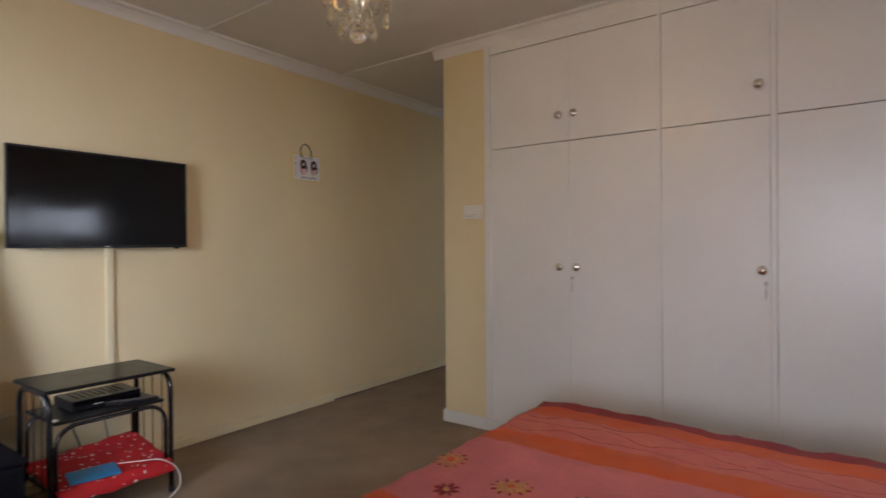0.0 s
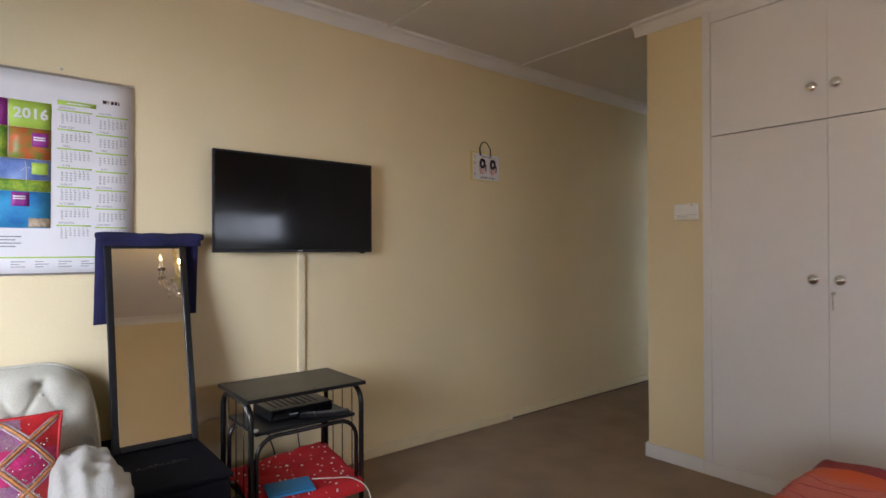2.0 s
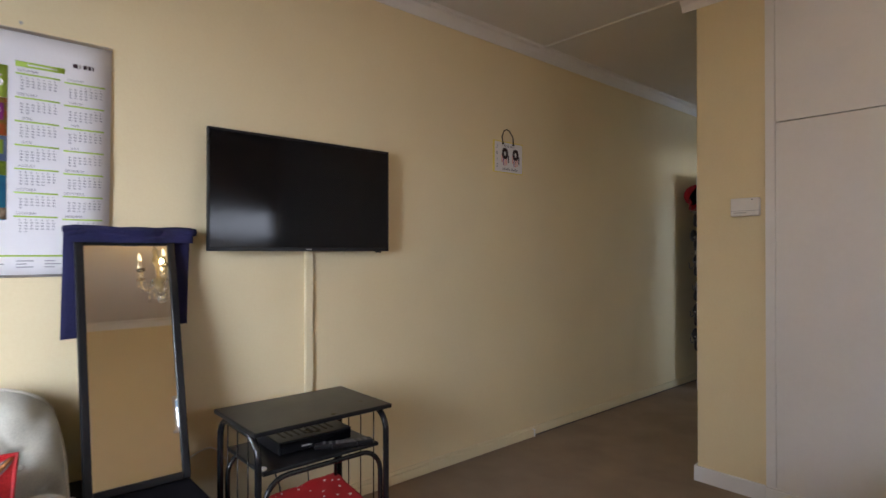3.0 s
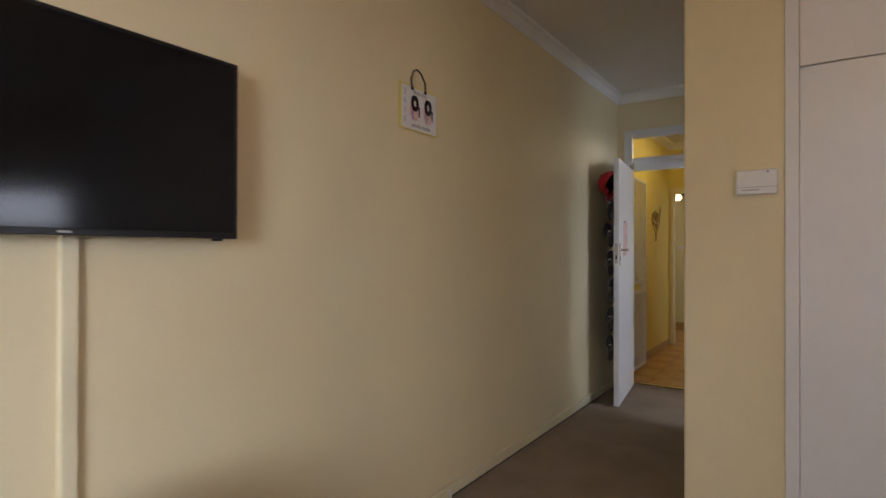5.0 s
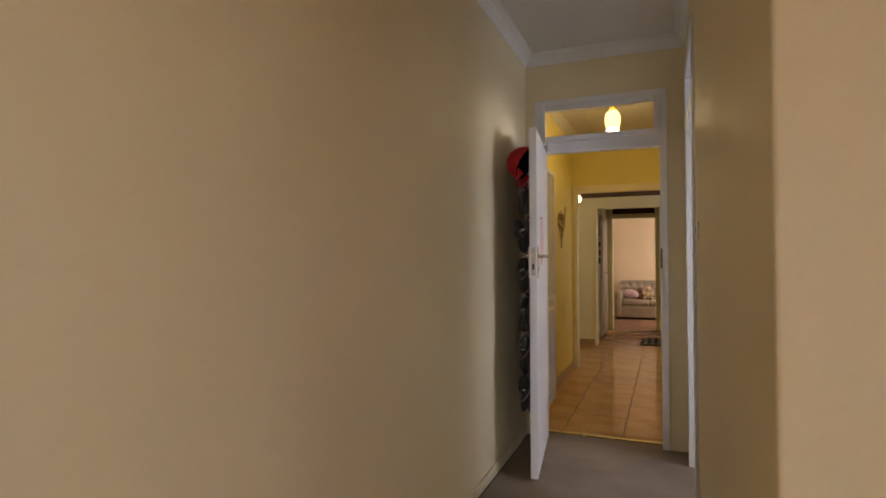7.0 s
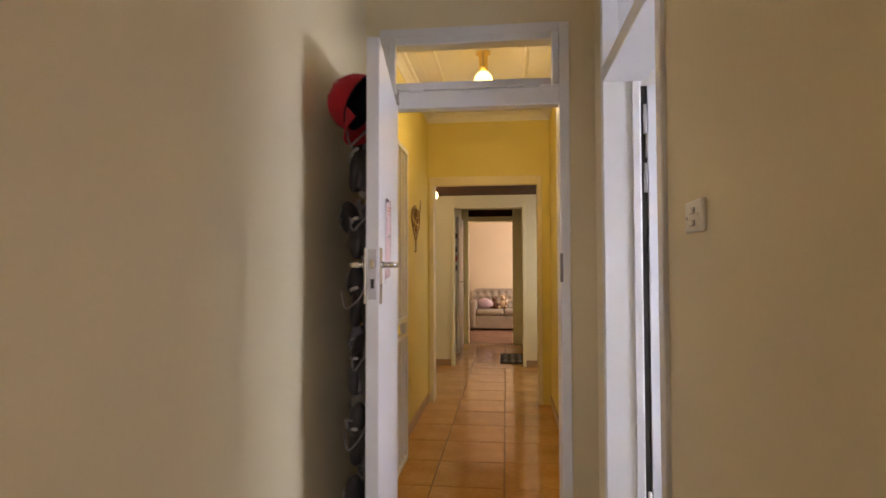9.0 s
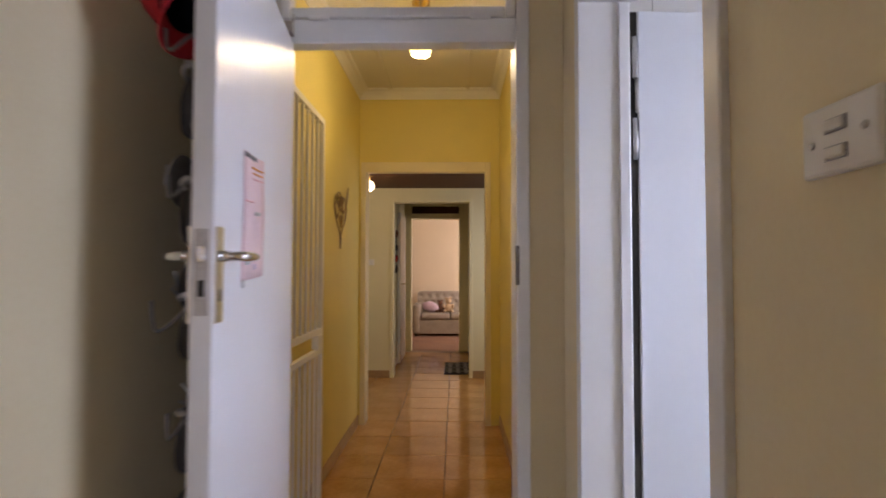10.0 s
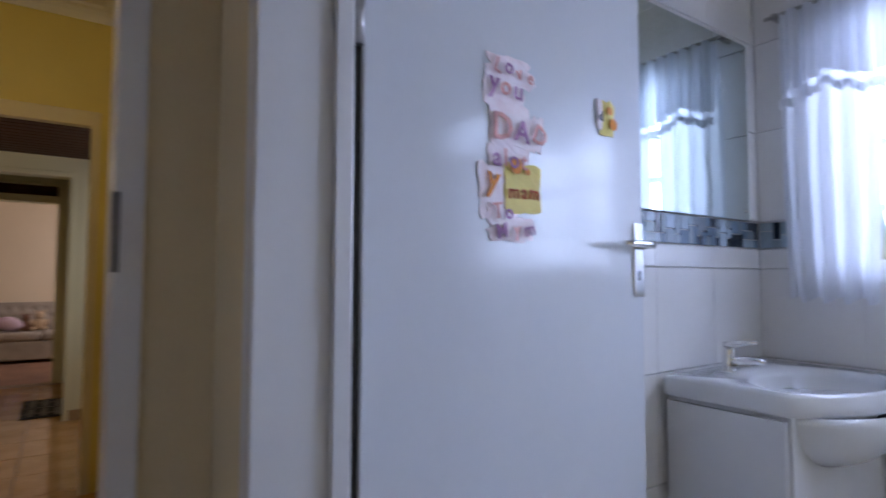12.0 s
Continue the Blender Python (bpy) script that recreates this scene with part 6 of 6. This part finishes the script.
for cx, m, lab, s in ((-2.88, PLUSH, "tan teddy bear sitting on the far sofa", 1.0), (-3.04, BROWN_PLUSH, "brown soft toy sitting on the far sofa", 0.85)):
    bm = bmesh.new()
    ball(bm, (cx, 14.90, 0.42 + 0.09 * s), (0.075 * s, 0.06 * s, 0.09 * s), 3)
    ball(bm, (cx, 14.89, 0.42 + 0.22 * s), (0.06 * s, 0.055 * s, 0.055 * s), 3)
    for q in (-1, 1):
        ball(bm, (cx + q * 0.045 * s, 14.90, 0.42 + 0.275 * s), 0.02 * s, 2)
        ball(bm, (cx + q * 0.07 * s, 14.82, 0.42 + 0.035 * s), (0.03 * s, 0.07 * s, 0.03 * s), 2)
        ball(bm, (cx + q * 0.085 * s, 14.87, 0.42 + 0.12 * s), (0.025 * s, 0.03 * s, 0.055 * s), 2)
    solid("soft_toy", bm, m, lab, "soft toy")

# ---- bathroom ----
bmir = thing("bathroom_mirror", "frameless bathroom mirror fixed above the mosaic band", "mirror")
part("mirror_glass", boxed(-1.42, -0.70, BY - 0.018, BY - 0.0125, 1.378, 1.985, bevel=0.001), BATH_MIRROR, bmir, "silvered glass with a green tint")
for x, z in ((-0.722, 1.96), (-0.722, 1.41)):
    part("clip", lathe(bmesh.new(), [(0.006, 0), (0.006, -0.003)], (x, BY - 0.018, z), 10, 'y'), CHROME, bmir)

van = thing("vanity_cabinet", "white laminate vanity cabinet under the basin", "cabinet")
vx0, vx1, vy0, vy1 = -1.215, -0.645, 5.655, BY - 0.02
part("body", boxed(vx0 + 0.02, vx1, vy0 + 0.03, vy1, 0.08, 0.853, bevel=0.003), VANITY, van)
part("plinth", boxed(vx0 + 0.05, vx1 - 0.02, vy0 + 0.07, vy1, 0, 0.079), VANITY, van)
part("cabinet_door", boxed(vx0 + 0.006, vx0 + 0.0195, vy0 + 0.04, vy1 - 0.004, 0.09, 0.842, bevel=0.002), VANITY, van)
d = part("cabinet_door", boxed(vx0 + 0.03, vx1 - 0.004, vy0 + 0.012, vy0 + 0.0295, 0.09, 0.50, bevel=0.002), VANITY, van)
part("knob", lathe(bmesh.new(), [(0.006, 0), (0.006, -0.012), (0.013, -0.016), (0.013, -0.024), (0.004, -0.028)], (vx0 + 0.30, vy0 + 0.012, 0.44), 12, 'y'), CHROME, d)
basin = thing("wash_basin", "white ceramic wash basin with a bowed front", "basin")


def rim(u, grow=0.0):
    """Outline of the basin's top, from the wall corner round the bowed front."""
    t = u * 4
    pts = [(vx0, vy1), (vx1 + 0.005, vy1), (vx1 + 0.005, vy0 + 0.03), (vx0, vy0 + 0.03)]
    if t < 1:
        return Vector((pts[0][0] + (pts[1][0] - pts[0][0]) * t, vy1, 0))
    if t < 2:
        return Vector((pts[1][0], pts[1][1] + (pts[2][1] - pts[1][1]) * (t - 1), 0))
    if t < 3:
        s = t - 2
        return Vector((pts[2][0] + (pts[3][0] - pts[2][0]) * s, vy0 + 0.03 - 0.115 * math.sin(math.pi * s) ** 0.8, 0))
    s = t - 3
    return Vector((vx0, vy0 + 0.03 + (vy1 - vy0 - 0.03) * s, 0))


bm = bmesh.new()
N = 96
cxm, cym = (vx0 + vx1) / 2, 5.735
loops = []
for kind in range(9):
    ring = []
    for k in range(N):
        p = rim(k / N)
        a = math.atan2((p.y - cym) / 0.9, p.x - cxm)
        bowl = Vector((cxm + 0.215 * math.cos(a), cym + 0.150 * math.sin(a), 0))
        if kind == 0:
            q = Vector((cxm + (p.x - cxm) * 0.985, cym + (p.y - cym) * 0.985, 0.855))
        elif kind == 1:
            q = Vector((p.x, p.y, 0.862))
        elif kind == 2:
            q = Vector((p.x, p.y, 0.900))
        elif kind == 3:
            q = Vector((cxm + (p.x - cxm) * 0.98, cym + (p.y - cym) * 0.98, 0.910))
        elif kind == 4:
            q = bowl.copy()
            q.z = 0.904
        else:
            f = (0.97, 0.86, 0.62, 0.2)[kind - 5]
            q = Vector((cxm + (bowl.x - cxm) * f, cym + (bowl.y - cym) * f, (0.888, 0.835, 0.79, 0.775)[kind - 5]))
        ring.append(bm.verts.new(q))
    loops.append(ring)
for A, B in zip(loops, loops[1:]):
    for k in range(N):
        bm.faces.new((A[k], A[(k + 1) % N], B[(k + 1) % N], B[k])).smooth = True
bm.faces.new(loops[-1])
part("bowl", bm, CERAMIC, basin)
bm = bmesh.new()
ball(bm, (cxm, cym - 0.01, 0.856), (0.262, 0.178, 0.165), 4)
bmesh.ops.bisect_plane(bm, geom=bm.verts[:] + bm.edges[:] + bm.faces[:], plane_co=(0, 0, 0.856), plane_no=(0, 0, 1), clear_outer=True)
part("underside", bm, CERAMIC, basin)
part("overflow", lathe(bmesh.new(), [(0.011, 0.0), (0.011, -0.003), (0.007, -0.004)], (cxm - 0.06, cym + 0.140, 0.868), 14, 'y'), STEEL, basin, "steel overflow ring")
part("drain", lathe(bmesh.new(), [(0.022, 0.776), (0.020, 0.779), (0.004, 0.780)], (cxm, cym, 0), 16), CHROME, basin)
tap = thing("basin_mixer_tap", "chrome single lever mixer tap on the basin", "tap")
tpx, tpy = cxm - 0.06, 5.945
part("body", lathe(bmesh.new(), [(0.023, 0.907), (0.023, 0.912), (0.018, 0.915), (0.0165, 0.955), (0.018, 0.972), (0.012, 0.980)], (tpx, tpy, 0), 18), CHROME, tap)
part("spout", tube(bmesh.new(), [(tpx, tpy - 0.008, 0.932), (tpx, tpy - 0.04, 0.944), (tpx, tpy - 0.085, 0.948), (tpx, tpy - 0.105, 0.942)], [0.013, 0.011, 0.010, 0.009], 12), CHROME, tap)
part("lever", tube(bmesh.new(), [(tpx, tpy + 0.008, 0.982), (tpx, tpy - 0.015, 0.989), (tpx, tpy - 0.055, 0.996), (tpx, tpy - 0.085, 0.999)], [0.012, 0.011, 0.007, 0.005], 10), CHROME, tap)

cur = thing("bathroom_curtain", "white sheer gathered curtain over the bathroom window", "curtain")


def folds(y0, y1, z_top, z_bot, amp, x, n, gather=0.0):
    def f(u, v):
        y = y0 + (y1 - y0) * u
        pull = gather * math.sin(math.pi * v) * (u - 0.5)
        ph = u * n * 2 * math.pi
        return Vector((x + amp * math.sin(ph + 0.6 * math.sin(3 * v)) * (0.5 + 0.5 * (1 - v)) + 0.004 * noise.noise(Vector((u * 30, v * 4, 1))), y - pull * 0.2, z_bot + (z_top - z_bot) * v + (0.010 * math.sin(ph) if v == 0 else 0)))
    return f


part("sheer_panel", sheet(bmesh.new(), 90, 16, folds(5.90, 5.665, 2.045, 1.115, 0.018, BX - 0.060, 4, 0.15), 0.0), CURTAIN, cur)
part("sheer_panel", sheet(bmesh.new(), 110, 16, folds(5.625, 5.33, 2.045, 1.125, 0.018, BX - 0.066, 5, -0.1), 0.0), CURTAIN, cur)
part("sheer_panel", sheet(bmesh.new(), 90, 16, folds(4.62, 4.28, 2.045, 1.12, 0.018, BX - 0.062, 5, 0.1), 0.0), CURTAIN, cur)
part("valance", sheet(bmesh.new(), 260, 8, lambda u, v: Vector((BX - 0.088 + 0.012 * math.sin(u * 220), 5.90 - 1.62 * u, 2.055 - (0.225 + 0.045 * abs(math.cos(u * math.pi * 6.2))) * (1 - v))), 0.0), CURTAIN, cur)
part("frill", sheet(bmesh.new(), 300, 4, lambda u, v: Vector((BX - 0.098 + 0.016 * math.sin(u * 370) * (1 - v), 5.90 - 1.62 * u, 1.805 - 0.045 * abs(math.cos(u * math.pi * 6.2)) - 0.03 * (1 - v) + 0.006 * math.sin(u * 170))), 0.0), CURTAIN, cur, "gathered lace frill")
rod = thing("curtain_rod", "thin white curtain rod over the bathroom window", "curtain rod")
part("rod", tube(bmesh.new(), [(BX - 0.075, 4.22, 2.055), (BX - 0.075, 5.95, 2.055)], 0.007, 8), STEEL, rod)
for y in (4.25, 5.92):
    part("bracket", boxed(BX - 0.082, BX, y - 0.008, y + 0.008, 2.045, 2.065, bevel=0.002), STEEL, rod)
bl = thing("louvre_blind", "white slatted blind behind the sheer curtain", "blind")
for k in range(30):
    part("slat", boxed(BX + 0.015, BX + 0.035, 5.03, 5.20, 1.22 + k * 0.027, 1.223 + k * 0.027), PLASTIC, bl)

# ---- tiles: bathroom walls, mosaic band, hall skirting and floor ----
shared = {}


def piece(parent, name, size, place, material, bevel=0.002):
    """A small bevelled slab that shares its mesh with its like."""
    key = (name, tuple(round(s, 4) for s in size), material.name)
    if key not in shared:
        bm = bmesh.new()
        box(bm, -size[0] / 2, size[0] / 2, -size[1] / 2, size[1] / 2, -size[2] / 2, size[2] / 2, bevel=bevel, seg=1)
        shared[key] = mesh_of(name, bm, material)
    ob = new(name, shared[key])
    ob.location = place
    ob.parent = parent
    return ob


wn, we = bpy.data.objects["wall_bath_north"], bpy.data.objects["wall_bath_east"]
rows = [(0.0, 0.298), (0.301, 0.602), (0.605, 0.912), (0.915, 1.214), (1.217, 1.282), (1.380, 1.690), (1.693, 2.003), (2.006, 2.316), (2.319, 2.55)]
for z0, z1 in rows:
    for k in range(6):
        x1 = BX - 0.003 - k * 0.3015
        x0 = max(-2.27, x1 - 0.30)
        if x0 < x1 - 0.02:
            piece(wn, "tile", (x1 - x0, 0.008, z1 - z0), ((x0 + x1) / 2, BY - 0.006, (z0 + z1) / 2), BATH_TILE, 0.0012)
    for k in range(7):
        y1 = BY - 0.012 - k * 0.3015
        y0 = y1 - 0.30
        if y0 < 4.09:
            continue
        if y1 > 4.33 and y0 < 5.85 and z1 > 1.217 and z0 < 2.01:
            if y1 > 5.86:
                y0 = 5.86
            elif y0 < 4.32:
                y1 = 4.32
            else:
                continue
        piece(we, "tile", (0.008, y1 - y0, z1 - z0), (BX - 0.006, (y0 + y1) / 2, (z0 + z1) / 2), BATH_TILE, 0.0012)
rm = random.Random(11)


def mosaic(parent, a, b, along_x, fixed):
    """A band of small mixed glass pieces in three courses."""
    at = b
    while at > a + 0.02:
        w = rm.choice((0.022, 0.030, 0.046))
        w = min(w, at - a)
        cuts = rm.choice(((1.286, 1.330, 1.375), (1.286, 1.315, 1.345, 1.375), (1.286, 1.345, 1.375), (1.286, 1.315, 1.375)))
        for z0, z1 in zip(cuts, cuts[1:]):
            m = rm.choice((MOSAIC[0], MOSAIC[0], MOSAIC[1], MOSAIC[1], MOSAIC[2], MOSAIC[3], MOSAIC[3]))
            c = at - w / 2
            if along_x:
                piece(parent, "mosaic_piece", (w - 0.003, 0.009, z1 - z0 - 0.003), (c, fixed - 0.006, (z0 + z1) / 2), m, 0.001)
            else:
                piece(parent, "mosaic_piece", (0.009, w - 0.003, z1 - z0 - 0.003), (fixed - 0.006, c, (z0 + z1) / 2), m, 0.001)
        at -= w


mosaic(wn, -1.50, BX - 0.012, True, BY)
mosaic(we, 5.83, BY - 0.012, False, BX)

fl = structure("floor_hall", boxed(-5.0, -1.5, 6.20, 12.79, -0.15, 0.0), GROUT, "glossy tan ceramic tiles in the hall and lobby", "floor")
T, X0, Y0 = 0.4155, -2.822, 7.152
count = 0
for i in range(-3, 3):
    for j in range(-3, 14):
        x0, x1, y0, y1 = X0 + (i - 1) * T + 0.003, X0 + i * T - 0.003, Y0 + (j - 1) * T + 0.003, Y0 + j * T - 0.003
        y0, y1 = max(y0, 6.235), min(y1, 12.77)
        if y1 - y0 < 0.03:
            continue
        if y0 < AY:
            x0, x1 = max(x0, H1 + 0.001), min(x1, H2 - 0.001)
        if x1 - x0 < 0.02:
            continue
        piece(fl, "tile", (x1 - x0, y1 - y0, 0.010), ((x0 + x1) / 2, (y0 + y1) / 2, -0.001), TILE, 0.0015)
for wall, x, s in (("wall_hall_west", H1, 1), ("wall_hall_east", H2, -1)):
    for k in range(6):
        y0 = DY + 0.16 + k * 0.4155
        y1 = min(AY - 0.013, y0 + 0.4125)
        piece(bpy.data.objects[wall], "skirting_tile", (0.010, y1 - y0, 0.082), (x + s * 0.005, (y0 + y1) / 2, 0.046), SKIRT, 0.002)
for x0, x1 in ((-4.8, -4.4), (-4.397, -3.99), (-3.987, -3.508), (-2.553, -2.15)):
    piece(bpy.data.objects["wall_lobby_north"], "skirting_tile", (x1 - x0, 0.010, 0.082), ((x0 + x1) / 2, 10.615, 0.046), SKIRT, 0.002)
for wall, x, s in (("wall_inner_west", -3.53, 1), ("wall_inner_east", -2.54, -1)):
    for k in range(4):
        y0 = 10.785 + k * 0.47
        if x < -3 and k in (2, 3):
            continue
        piece(bpy.data.objects[wall], "skirting_tile", (0.010, 0.466, 0.082), (x + s * 0.005, y0 + 0.233, 0.046), SKIRT, 0.002)
